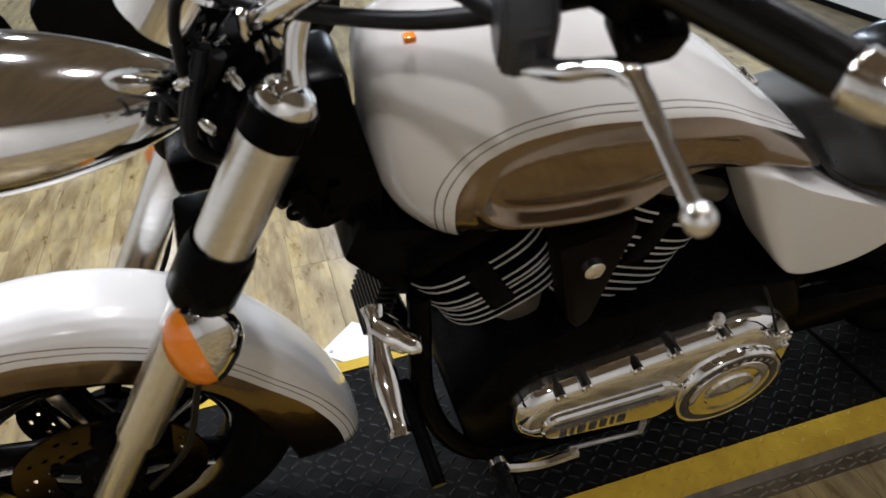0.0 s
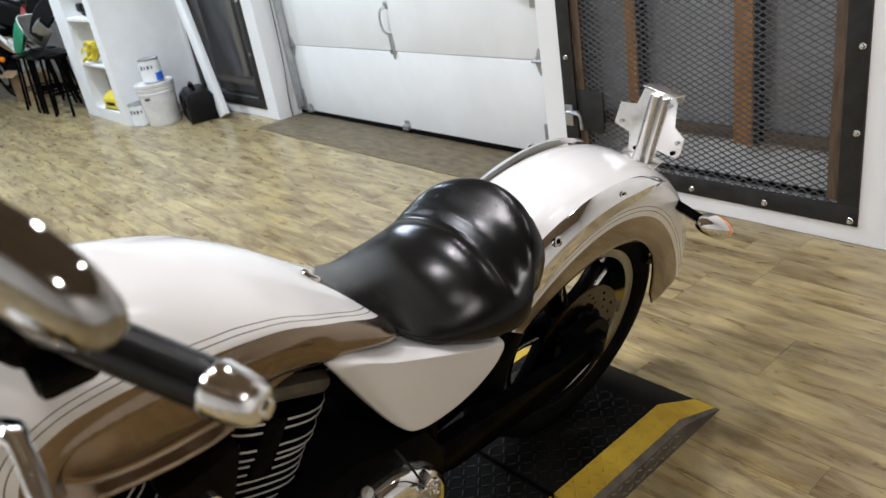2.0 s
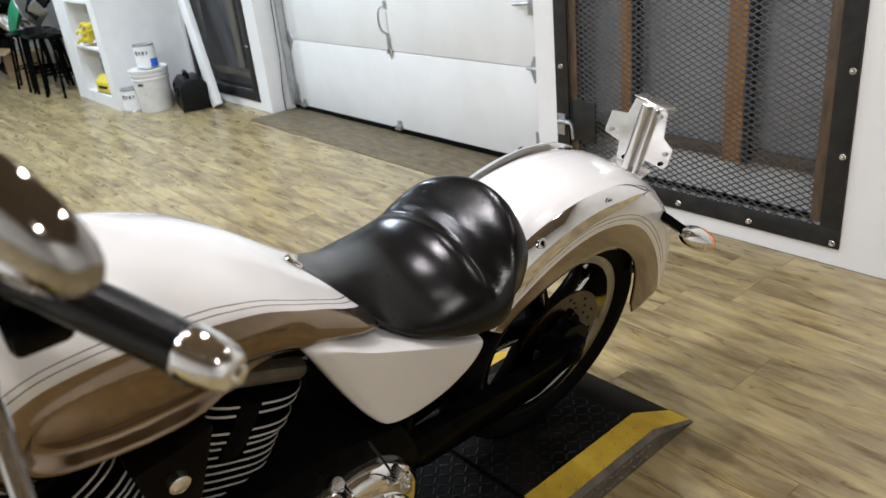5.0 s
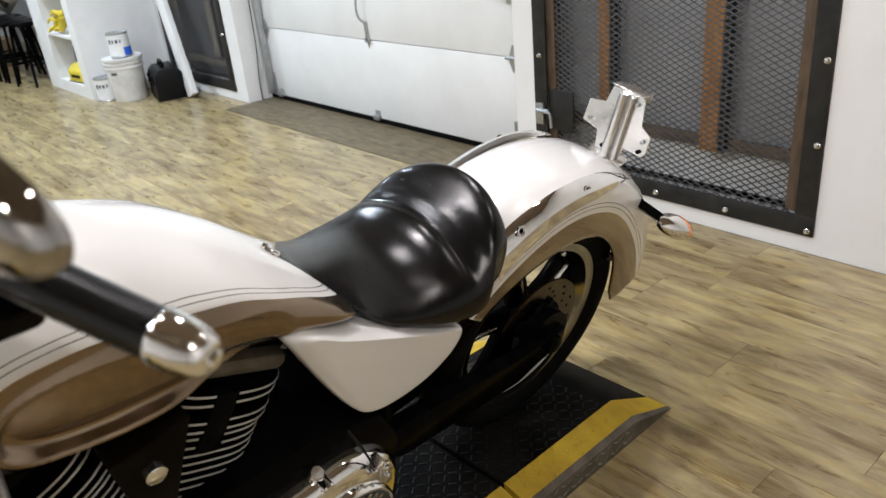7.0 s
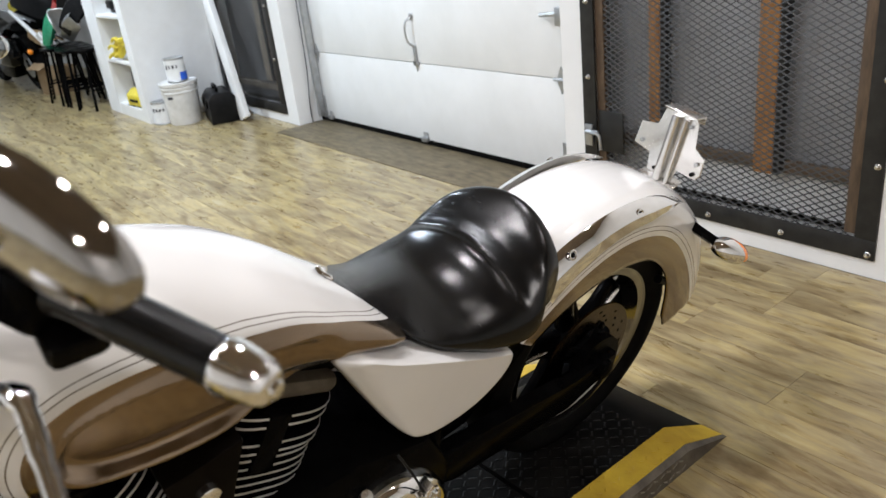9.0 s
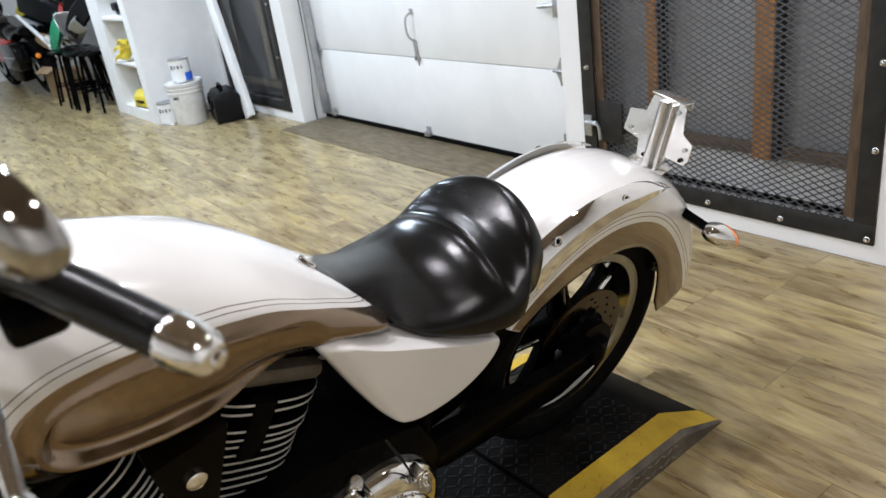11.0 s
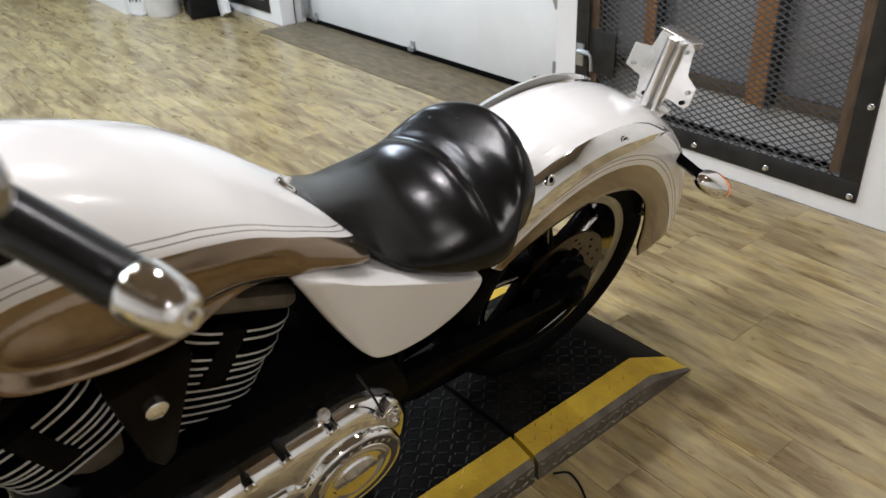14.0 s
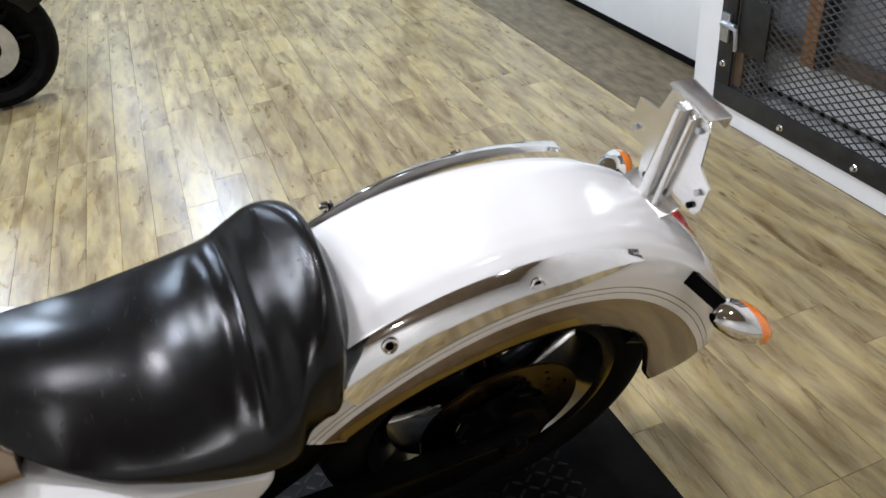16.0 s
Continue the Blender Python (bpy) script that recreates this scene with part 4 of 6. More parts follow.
def fuel_tank():
    ys = np.concatenate([np.linspace(-1.246, -1.2, 14), np.linspace(-1.195, -0.64, 170), np.linspace(-0.636, -0.606, 8)])
    n = 220
    pts = []
    for y in ys:
        w, zb, zt, p, zm = lerp_table(TANK, float(y))
        for k in range(n):
            a = 2 * math.pi * k / n
            c, s = math.cos(a), math.sin(a)
            hz = (zt - zm) if s > 0 else (zm - zb)
            e = 2.0 / p if s > 0 else 0.85
            x = w * math.copysign(abs(c) ** (0.92 if s > 0 else 0.8), c)
            z = zm + hz * math.copysign(abs(s) ** e, s)
            pts.append((x, float(y), z))
    pts = np.array(pts)
    # the tail is set to the near side, as the seat is
    for q in pts:
        f = min(max((q[1] + 0.86) / 0.20, 0.0), 1.0)
        f = 0.018 * f * f * (3 - 2 * f)
        q[0] = q[0] * (0.14 - f) / 0.14 + f
        if q[0] < 0:
            q[0] *= 1 - 15 * f
    # the top is cut away where the seat nose sits in it
    for q in pts:
        if q[1] > SEAT[0][0] - 0.004:
            w, zb, zt, ze, lean = lerp_table(SEAT, float(q[1]))
            f = min(max((w - abs(q[0] - seat_mid(q[1]))) / 0.008, 0.0), 1.0)
            q[2] -= f * max(0.0, q[2] - (zb + 0.004))
    d = signed_distance(closed_spline(FIELD), pts[:, 1:])
    e = signed_distance(closed_spline(COVE), pts[:, 1:])
    side = np.clip((np.abs(pts[:, 0]) - 0.06) / 0.05, 0, 1)
    rise = 0.006 * np.exp(-((e - 0.007) / 0.006) ** 2) - 0.025 * (1 / (1 + np.exp(np.clip((e + 0.004) / 0.003, -60, 60))))
    step = -0.003 / (1 + np.exp(np.clip(d / 0.002, -60, 60)))
    fade = np.clip((-0.72 - pts[:, 1]) / 0.12, 0, 1)
    fade = fade * fade * (3 - 2 * fade)
    pts[:, 0] += np.sign(pts[:, 0]) * side * fade * (rise / (1 + np.exp(np.clip((d - 0.006) / 0.003, -60, 60))) + step)
    m = len(ys)
    quads = [(i * n + k, i * n + (k + 1) % n, (i + 1) * n + (k + 1) % n, (i + 1) * n + k) for i in range(m - 1) for k in range(n)]
    quads += [tuple(reversed(range(n))), tuple((m - 1) * n + k for k in range(n))]
    # turn the side-view distance into one along the curved skin
    g = pts.reshape(m, n, 3)
    du = np.roll(g, -1, 1) - np.roll(g, 1, 1)
    dv = np.gradient(g, axis=0)
    nrm = np.cross(du, dv)
    nrm /= np.linalg.norm(nrm, axis=-1, keepdims=True) + 1e-12
    dd = d.reshape(m, n)
    steep = np.sqrt(np.clip(1 - nrm[..., 2] ** 2, 0.2, 1))
    d = (dd / np.where(dd > 0, steep, 1.0)).ravel()
    d = d * (1 + 2.2 * np.clip((pts[:, 1] + 0.88) / 0.26, 0, 1) ** 1.5)
    d = np.where(np.abs(pts[:, 0]) > 0.04, d, 0.1)
    return paint_part("fuel_tank", pts, quads, d, BIKE, "white teardrop tank with bronze side coves")


TANK_OB = fuel_tank()

# ---- side covers
COVER = [(-0.748, 0.768), (-0.728, 0.722), (-0.688, 0.645), (-0.645, 0.571), (-0.612, 0.529), (-0.582, 0.511), (-0.545, 0.504), (-0.49, 0.506), (-0.44, 0.518), (-0.396, 0.542), (-0.374, 0.568), (-0.370, 0.588), (-0.385, 0.600), (-0.45, 0.628), (-0.56, 0.682), (-0.65, 0.728), (-0.715, 0.768)]
for sx in (1, -1):
    b = B()
    o = closed_spline(COVER, 4)
    c = np.array((-0.565, 0.63))
    rings = []
    for g, drop in ((1.0, 0.075), (1.0, 0.020), (0.995, 0.011), (0.982, 0.005), (0.962, 0.0015), (0.94, 0.0), (0.9, 0.0), (0.85, 0.0), (0.8, 0.0), (0.7, 0.0), (0.6, 0.0), (0.4, 0.0), (0.2, 0.0), (0.02, 0.0)):
        ring = []
        for p in o:
            q = c + (p - c) * g
            # how far in front of the crease, which runs from the upper front corner to the tip
            a_, b_ = np.array((-0.722, 0.78)), np.array((-0.600, 0.520))
            e = (b_ - a_) / np.linalg.norm(b_ - a_)
            side = (q - a_)[0] * e[1] - (q - a_)[1] * e[0]
            x = 0.171 - drop - 0.65 * (math.hypot(max(0.0, side), 0.006) - 0.006) - 0.02 * max(0.0, q[0] + 0.50)
            ring.append((x, q[0], q[1]) if sx > 0 else (0.022 - x, q[0], q[1] - 0.035))
        rings.append(ring)
    loft(b, rings)
    part("side_cover", b, WHITE, BIKE, "white triangular side cover", 40)

# ---- chrome fender rails, rear lamps, plate bracket
for sx in (1, -1):
    b = B()
    rings = []
    for f in np.linspace(0, 1, 26):
        a = radians(128 - 60 * f)
        r = 0.415 + 0.022 * (1 - f)
        h0 = 0.031 * (1 - f) + 0.022 * f
        h = h0 * (1.0 if f < 0.72 else max(0.05, (1 - f) / 0.28) ** 0.75)
        r += (h0 - h) * 0.75
        hw = lerp_table(K((60, 0.110), (90, 0.1175), (128, 0.1235)), math.degrees(a))[0]
        top = r + h
        xo = 1.03 * hw
        ring = []
        for q, t in ((r - h, 0.005), (r - h * 0.92, 0.012), (r + h * 0.12, 0.018), (r + h * 0.2, 0.0175), (top - 0.002, 0.006), (top, 0.0), (r, -0.006)):
            lean = 0.020 * max(0.0, (q - 0.415) / 0.04)
            ring.append((sx * (xo + t - lean), RA[0] + q * math.cos(a), RA[1] + q * math.sin(a)))
        rings.append(ring)
    loft(b, rings)
    rail = part("fender_rail", b, CHROME, BIKE, "long chrome fender rail", 30)
    for xb, y, z in ((0.1225, -0.199, 0.717), (0.1250, -0.004, 0.741)):
        b = B()
        lathe(b, [(0.0, 0.0105), (0.004, 0.0105), (0.005, 0.0085), (0.0025, 0.007), (0.0025, 0.0)], (sx * xb, y, z), (sx, 0, 0.45), 14)
        bolt = part("rail_bolt", b, CHROME, rail)
        b = B()
        lathe(b, [(0.0026, 0.0), (0.0026, 0.0062), (0.0031, 0.0062), (0.0031, 0.0)], (sx * xb, y, z), (sx, 0, 0.45), 6)
        part("socket", b, BLACKMETAL, bolt)


def signal(base, tip, r, lens_dir, parent, label, stalk_from=None):
    """A bullet lamp: chrome body from base to tip, lens on the end given."""
    p, q = Vector(base), Vector(tip)
    ax = (q - p).normalized()
    L = (q - p).length
    root = new("turn_signal")
    root.parent = parent
    tagged(root, label)
    if stalk_from:
        b = B()
        tube(b, [stalk_from, p + ax * 0.012], [0.0185, 0.0175], 4, 0.75)
        part("stalk", b, BLACKMETAL, root, "black stalk")
    b = B()
    d = Vector(lens_dir).normalized()
    side = ax
    lathe(b, [(-r * 1.5, 0.0), (-r * 1.4, r * 0.35), (-r * 0.95, r * 0.72), (-r * 0.3, r * 0.96), (0, r)], (p + q) / 2, d, 24)
    s = L / (2 * r)
    _stretch(b, (p + q) / 2, side, s)
    part("shell", b, CHROME, root, "chrome shell")
    b = B()
    lathe(b, [(0, r * 0.99), (r * 0.35, r * 0.96), (r * 0.75, r * 0.78), (r * 1.0, r * 0.45), (r * 1.08, 0.0)], (p + q) / 2, d, 24)
    _stretch(b, (p + q) / 2, side, s)
    part("lens", b, AMBER, root, "amber lens")
    return root


def _stretch(b, c, axis, s):
    for v in b.verts:
        o = v.co - c
        v.co = c + o + axis * (o.dot(axis) * (s - 1))


for sx in (1, -1):
    signal((sx * 0.146, 0.318, 0.556), (sx * 0.218, 0.364, 0.524), 0.028, (0, 0.95, -0.2), BIKE, "chrome rear turn signal with amber lens", (sx * 0.098, 0.288, 0.583))
    signal((sx * 0.172, -1.497, 0.782), (sx * 0.172, -1.489, 0.645), 0.036, (0.25 * sx, -1, -0.1), BIKE, "chrome front turn signal with amber lens", (sx * 0.145, -1.462, 0.785))

# plate bracket
pb = new("plate_bracket")
pb.parent = BIKE
tagged(pb, "bare aluminium number plate bracket")
TILT_P = Matrix.Translation((-0.008, 0.272, 0.692)) @ Matrix.Rotation(radians(-7), 4, "X") @ Matrix.Diagonal((1, 1, 0.87, 1))


def shaped(outline, t, bevel=0.0015):
    """A plate standing across the bike, outline in (x, z)."""
    b = B()
    prism(b, outline, -t / 2, t / 2, bevel, 1)
    for v in b.verts:
        v.co = TILT_P @ Vector((v.co.y, v.co.x, v.co.z))
    return b


part("back_plate", shaped([(-0.040, -0.02), (0.030, -0.02), (0.034, 0.015), (0.085, 0.012), (0.095, 0.03), (0.092, 0.075), (0.060, 0.090), (0.052, 0.150), (0.044, 0.165), (-0.040, 0.160), (-0.046, 0.11), (-0.092, 0.10), (-0.095, 0.035), (-0.046, 0.03)], 0.003), ALU, pb)
b = B()
for x, q in ((-0.004, 0.0105), (0.022, 0.005)):
    tube(b, [TILT_P @ Vector((x, -0.010, -0.03)), TILT_P @ Vector((x, -0.010, 0.155))], q, 12)
part("upright", b, ALU, pb, "polished channel")
b = B()
box(b, (0, 0, 0), (0.088, 0.040, 0.005), 0.002)
box(b, (0, 0.021, -0.010), (0.088, 0.005, 0.024), 0.002)
b.transform(TILT_P @ Matrix.Translation((0.0, 0.014, 0.165)))
part("light_hood", b, ALU, pb)
b = B()
box(b, (0, 0, 0), (0.10, 0.05, 0.004), 0.0015)
b.transform(TILT_P @ Matrix.Translation((0.0, -0.006, -0.026)) @ Matrix.Rotation(radians(25), 4, "X"))
part("foot", b, ALU, pb)
for x, z in ((0.075, 0.025), (0.078, 0.055), (-0.075, 0.05), (0.0, 0.14), (0.035, 0.14), (0.02, -0.005), (-0.02, -0.005)):
    b = B()
    lathe(b, [(0, 0.005), (0.004, 0.005), (0.005, 0.0)], TILT_P @ Vector((x, -0.003, z)), TILT_P.to_3x3() @ Vector((0, -1, 0)), 8)
    part("screw", b, BLACKMETAL if z < 0.03 else STEEL, pb)
b = B()
rings = []
for f in np.linspace(0, 1, 9):
    a = radians(44 - 16 * f)
    r = 0.433
    w = 0.022 * math.sin(math.pi * (0.15 + 0.8 * f)) + 0.004
    rings.append([(x, r2 * math.cos(a), RA[1] + r2 * math.sin(a)) for x, r2 in ((-w, r - 0.01), (-w * 0.7, r + 0.006), (0, r + 0.012), (w * 0.7, r + 0.006), (w, r - 0.01))])
loft(b, rings)
part("tail_lamp", b, RED, BIKE, "slim red tail lamp")

# ---- swingarm, frame and belt
for sx in (1, -1):
    b = B()
    prism(b, [(0.05, 0.335), (0.05, 0.29), (-0.10, 0.235), (-0.45, 0.25), (-0.52, 0.28), (-0.52, 0.36), (-0.40, 0.355), (-0.12, 0.325)], sx * 0.100, sx * 0.135, 0.008)
    part("swingarm", b, BLACKMETAL, BIKE)
    b = B()
    lathe(b, [(0, 0.026), (0.012, 0.024), (0.018, 0.012), (0.018, 0.0)], (sx * 0.135, 0, 0.311), (sx, 0, 0), 12)
    part("axle_nut", b, BLACKMETAL, BIKE)
    b = B()
    tube(b, [(sx * 0.094, 0.21, 0.455), (sx * 0.094, 0.29, 0.405)], 0.011, 8)
    part("fender_strut", b, BLACKMETAL, BIKE)
    b = B()
    tube(b, spline([(sx * 0.09, -1.20, 0.60), (sx * 0.12, -1.20, 0.35), (sx * 0.135, -1.12, 0.17), (sx * 0.14, -0.95, 0.135), (sx * 0.14, -0.62, 0.14), (sx * 0.12, -0.52, 0.22), (sx * 0.10, -0.50, 0.42), (sx * 0.085, -0.52, 0.58)], 7), 0.019, 12)
    part("frame_rail", b, BLACKMETAL, BIKE, "black frame tube")
b = B()
lathe(b, [(-0.012, 0.0), (-0.012, 0.075), (0.012, 0.075), (0.012, 0.0)], (0.105, 0, 0.311), (1, 0, 0), 40)
part("rear_caliper_carrier", b, BLACKMETAL, BIKE)
b = B()
box(b, (0.095, -0.115, 0.245), (0.05, 0.10, 0.06), 0.012)
part("rear_caliper", b, BLACKMETAL, BIKE)
b = B()
prism(b, [(-0.22, 0.52), (-0.30, 0.60), (-0.52, 0.62), (-0.60, 0.50), (-0.55, 0.34), (-0.40, 0.36), (-0.33, 0.42)], -0.10, 0.10, 0.01)
part("battery_box", b, BLACKMETAL, BIKE)
b = B()
prism(b, [(-1.27, 0.76), (-1.30, 0.69), (-1.22, 0.58), (-1.10, 0.60), (-0.75, 0.66), (-0.60, 0.70), (-0.60, 0.74), (-0.80, 0.745), (-1.05, 0.71), (-1.18, 0.70)], -0.075, 0.075, 0.012)
part("backbone", b, BLACKMETAL, BIKE, "black frame backbone")
b = B()
tube(b, [(0, -1.40, 1.0), (0, -1.30, 0.74)], [0.045, 0.05], 18)
part("steering_head", b, BLACKMETAL, BIKE)
b = B()
prism(b, [(-1.36, 0.97), (-1.262, 0.97), (-1.25, 0.80), (-1.215, 0.71), (-1.265, 0.70), (-1.33, 0.80)], -0.055, 0.055, 0.015)
part("neck_cover", b, BLACKMETAL, BIKE, "black cover over the frame neck")
for y, z in ((-1.378, 0.765), (-1.334, 0.757)):
    b = B()
    lathe(b, [(-0.003, 0.005), (-0.003, 0.0115), (0.003, 0.0115), (0.003, 0.005)], (0.06, y + 0.03, z + 0.02), (1, 0, 0), 20, loop=True)
    box(b, (0.06, y + 0.038, z + 0.042), (0.006, 0.016, 0.036), 0.001)
    part("mounting_tab", b, BLACKMETAL, BIKE, "black tab with an eyelet")
b = B()
box(b, (0, -1.235, 0.56), (0.09, 0.03, 0.20), 0.006, Matrix.Rotation(radians(-18), 4, "X"))
cooler = part("oil_cooler", b, BLACKMETAL, BIKE, "black finned oil cooler on the down tube")
for k in range(16):
    b = B()
    z = -0.09 + k * 0.012
    box(b, (0, -1.235, 0.56), (0.094, 0.036, 0.004), 0.0, Matrix.Rotation(radians(-18), 4, "X") @ Matrix.Translation((0, 0, z)))
    part("cooler_fin", b, GREYPLASTIC, cooler)

# ---- engine
b = B()
prism(b, [(-1.13, 0.20), (-1.16, 0.34), (-1.06, 0.47), (-0.92, 0.50), (-0.70, 0.50), (-0.54, 0.46), (-0.48, 0.34), (-0.50, 0.17), (-0.62, 0.115), (-1.02, 0.115)], -0.15, 0.15, 0.02)
part("crankcase", b, BLACKMETAL, BIKE, "satin black engine case")
def squared(b):
    """Turn round fins into rounded squares, a little longer fore and aft."""
    for v in b.verts:
        r = math.hypot(v.co.x, v.co.y)
        if r > 1e-4:
            c, s = v.co.x / r, v.co.y / r
            k = (abs(c) ** 3.2 + abs(s) ** 3.2) ** (-1 / 3.2)
            v.co.x, v.co.y = c * r * k, s * r * k * 1.06


V = [(-0.905, 0.46, -24, "rear"), (-1.010, 0.455, 26, "front")]
for y, z, ang, nm in V:
    cyl = new("cylinder")
    cyl.parent = BIKE
    tagged(cyl, "black finned cylinder with bright machined fin edges")
    M = Matrix.Translation((0.0, y, z)) @ Matrix.Rotation(radians(ang), 4, "X")
    b = B()
    box(b, (0, 0, 0.12), (0.17, 0.15, 0.26), 0.03)
    b.transform(M)
    part("barrel", b, BLACKMETAL, cyl)
    b = B()
    lo = 0.0 if nm == "rear" else 0.064
    lathe(b, [(lo - 0.05, 0.0), (lo - 0.05, 0.086), (lo, 0.096), (lo + 0.018, 0.100), (lo + 0.021, 0.07)], seg=40)
    b.transform(M)
    part("barrel_base", b, RAMPSTEEL, cyl, "plain dark metal cylinder base")
    for k in range(0 if nm == "rear" else 4, 13):
        if k == 10:
            continue
        t = 0.03 + k * 0.0163
        r = 0.108 if k < 8 else 0.112
        b = B()
        lathe(b, [(t - 0.0026, 0.07), (t - 0.0022, r), (t + 0.0022, r), (t + 0.0026, 0.07)], seg=48)
        squared(b)
        b.transform(M)
        fin = part("cooling_fin", b, BLACKMETAL, cyl)
        b = B()
        lathe(b, [(t - 0.0021, r - 0.002), (t - 0.0018, r + 0.0009), (t + 0.0018, r + 0.0009), (t + 0.0021, r - 0.002)], seg=48)
        squared(b)
        b.transform(M)
        part("fin_edge", b, FINEDGE, fin, "bright machined edge")
    # black bar added over the fins for the dark gap down their middle
    b = B()
    box(b, (0.103, -0.012, 0.175), (0.026, 0.042, 0.115), 0.006)
    b.transform(M)
    part("fin_gap_bar", b, BLACKMETAL, cyl)
    b = B()
    box(b, (0.0, 0, 0.262), (0.20, 0.19, 0.035), 0.015)
    b.transform(M)
    part("rocker_cover", b, RAMPSTEEL if nm == "rear" else BLACKMETAL, cyl)
b = B()
prism(b, [(-1.02, 0.70), (-0.90, 0.72), (-0.945, 0.52), (-0.965, 0.50), (-0.985, 0.53)], 0.10, 0.155, 0.008)
part("intake_cover", b, surface("dark_bronze_cover", (0.003, 0.0023, 0.0018), (0.007, 0.005, 0.0036), (0.3, 0.45), 10, 0.0, 0.05, ior=1.12), BIKE, "dark bronze intake cover")
b = B()
lathe(b, [(0, 0.017), (0.012, 0.016), (0.016, 0.010), (0.016, 0)], (0.155, -0.965, 0.655), (1, 0, 0), 16)
part("cover_bolt", b, CHROME, BIKE)

# ---- primary cover
prim = new("primary_cover")
prim.parent = BIKE
tagged(prim, "chrome primary cover with a round derby cover")


def capsule(ca, ra, cb, rb, n=24):
    """Hull of two circles in (y, z)."""
    (ya, za), (yb, zb) = ca, cb
    d = math.hypot(yb - ya, zb - za)
    t = math.atan2(zb - za, yb - ya)
    k = math.acos((ra - rb) / d)
    out = []
    for i in range(n + 1):
        q = t + k + (2 * math.pi - 2 * k) * i / n
        out.append((ya + ra * math.cos(q), za + ra * math.sin(q)))
    for i in range(n + 1):
        q = t - k + 2 * k * i / n
        out.append((yb + rb * math.cos(q), zb + rb * math.sin(q)))
    return out


CA, CB = (-0.650, 0.285), (-0.985, 0.300)
b = B()
rings = []
for x, g in ((0.10, 0.0), (0.165, 0.0), (0.178, -0.004), (0.188, -0.014), (0.193, -0.030)):
    rings.append([(x, y, z) for y, z in capsule(CA, 0.138 + g, CB, 0.082 + g)])
loft(b, rings)
part("case_cover", b, CHROME, prim)
b = B()
rings = []
for x, g in ((0.185, 0.0), (0.199, -0.001), (0.203, -0.006)):
    rings.append([(x, y, z) for y, z in capsule((-0.80, 0.272), 0.052 + g, (-0.985, 0.287), 0.036 + g)])
loft(b, rings)
part("name_plate", b, CHROME, prim, "raised chrome band with lettering")
# lettering as plain bars
x = -0.985
for w in (0.012, 0.006, 0.014, 0.013, 0.012, 0.006, 0.014):
    b = B()
    box(b, (0.204, x + w / 2, 0.268 + (-0.985 - x) * 0.06), (0.002, w, 0.022), 0.0004)
    part("lettering", b, INK, prim)
    x += w + 0.008
b = B()
box(b, (0.2035, -0.90, 0.302), (0.003, 0.20, 0.004), 0.001)
part("trim_line", b, INK, prim)
b = B()
lathe(b, [(0.0, 0.108), (0.016, 0.107), (0.021, 0.103), (0.021, 0.098), (0.019, 0.096), (0.019, 0.082), (0.023, 0.080), (0.025, 0.072), (0.023, 0.060), (0.022, 0.050), (0.026, 0.046), (0.027, 0.0)], (0.188, CA[0] - 0.004, CA[1] - 0.023), (1, 0, 0), 56)
derby = part("derby_cover", b, CHROME, prim, "round chrome derby cover")
b = B()
lathe(b, [(0.0205, 0.0965), (0.0215, 0.096), (0.0215, 0.083), (0.0205, 0.0825)], (0.188, CA[0] - 0.004, CA[1] - 0.023), (1, 0, 0), 56)
part("dark_ring", b, INK, derby, "dark lettered ring")
for k, a in enumerate(range(40, 150, 12)):
    if k == 7:
        continue
    b = B()
    q = radians(a)
    box(b, (0.2103, CA[0] - 0.004 + 0.0895 * math.cos(q), CA[1] - 0.023 + 0.0895 * math.sin(q)), (0.001, 0.008, 0.008), 0.0, Matrix.Rotation(q, 4, "X"))
    part("ring_lettering", b, ALU, derby)
for y, z in ((-0.99, 0.383), (-0.945, 0.392), (-0.853, 0.400), (-0.785, 0.416), (-0.694, 0.428), (-0.60, 0.40)):
    b = B()
    tube(b, [(0.14, y, z - 0.012), (0.192, y, z - 0.012)], 0.0115, 12)
    lathe(b, [(0.0, 0.0115), (0.004, 0.010), (0.002, 0.006), (0.002, 0)], (0.192, y, z - 0.012), (1, 0, 0), 12)
    part("case_screw", b, CHROME, prim)

# ---- rear linkage over the primary cover
lk = new("brake_linkage")
lk.parent = BIKE
tagged(lk, "small bright linkage behind the primary cover")
b = B()
tube(b, spline([(0.170, -0.640, 0.505), (0.185, -0.618, 0.455), (0.200, -0.598, 0.400)], 4), 0.0025, 8)
part("rod", b, GREYPLASTIC, lk)
b = B()
box(b, (0.190, -0.592, 0.398), (0.030, 0.034, 0.012), 0.003, Matrix.Rotation(radians(28), 4, "X"))
box(b, (0.200, -0.575, 0.378), (0.010, 0.020, 0.034), 0.003)
part("bracket", b, ALU, lk)
for y, z in ((-0.604, 0.404), (-0.578, 0.392), (-0.573, 0.366)):
    b = B()
    lathe(b, [(0.0, 0.0065), (0.006, 0.0065), (0.008, 0.004), (0.008, 0.0)], (0.204, y, z), (1, 0, 0), 10)
    part("nut", b, CHROME, lk)
b = B()
lathe(b, [(0.0, 0.014), (0.016, 0.014), (0.020, 0.011), (0.021, 0.0)], (0.155, -0.700, 0.420), (0.5, 0, 0.85), 18)
part("filler_cap", b, ALU, lk, "pale metal cap")

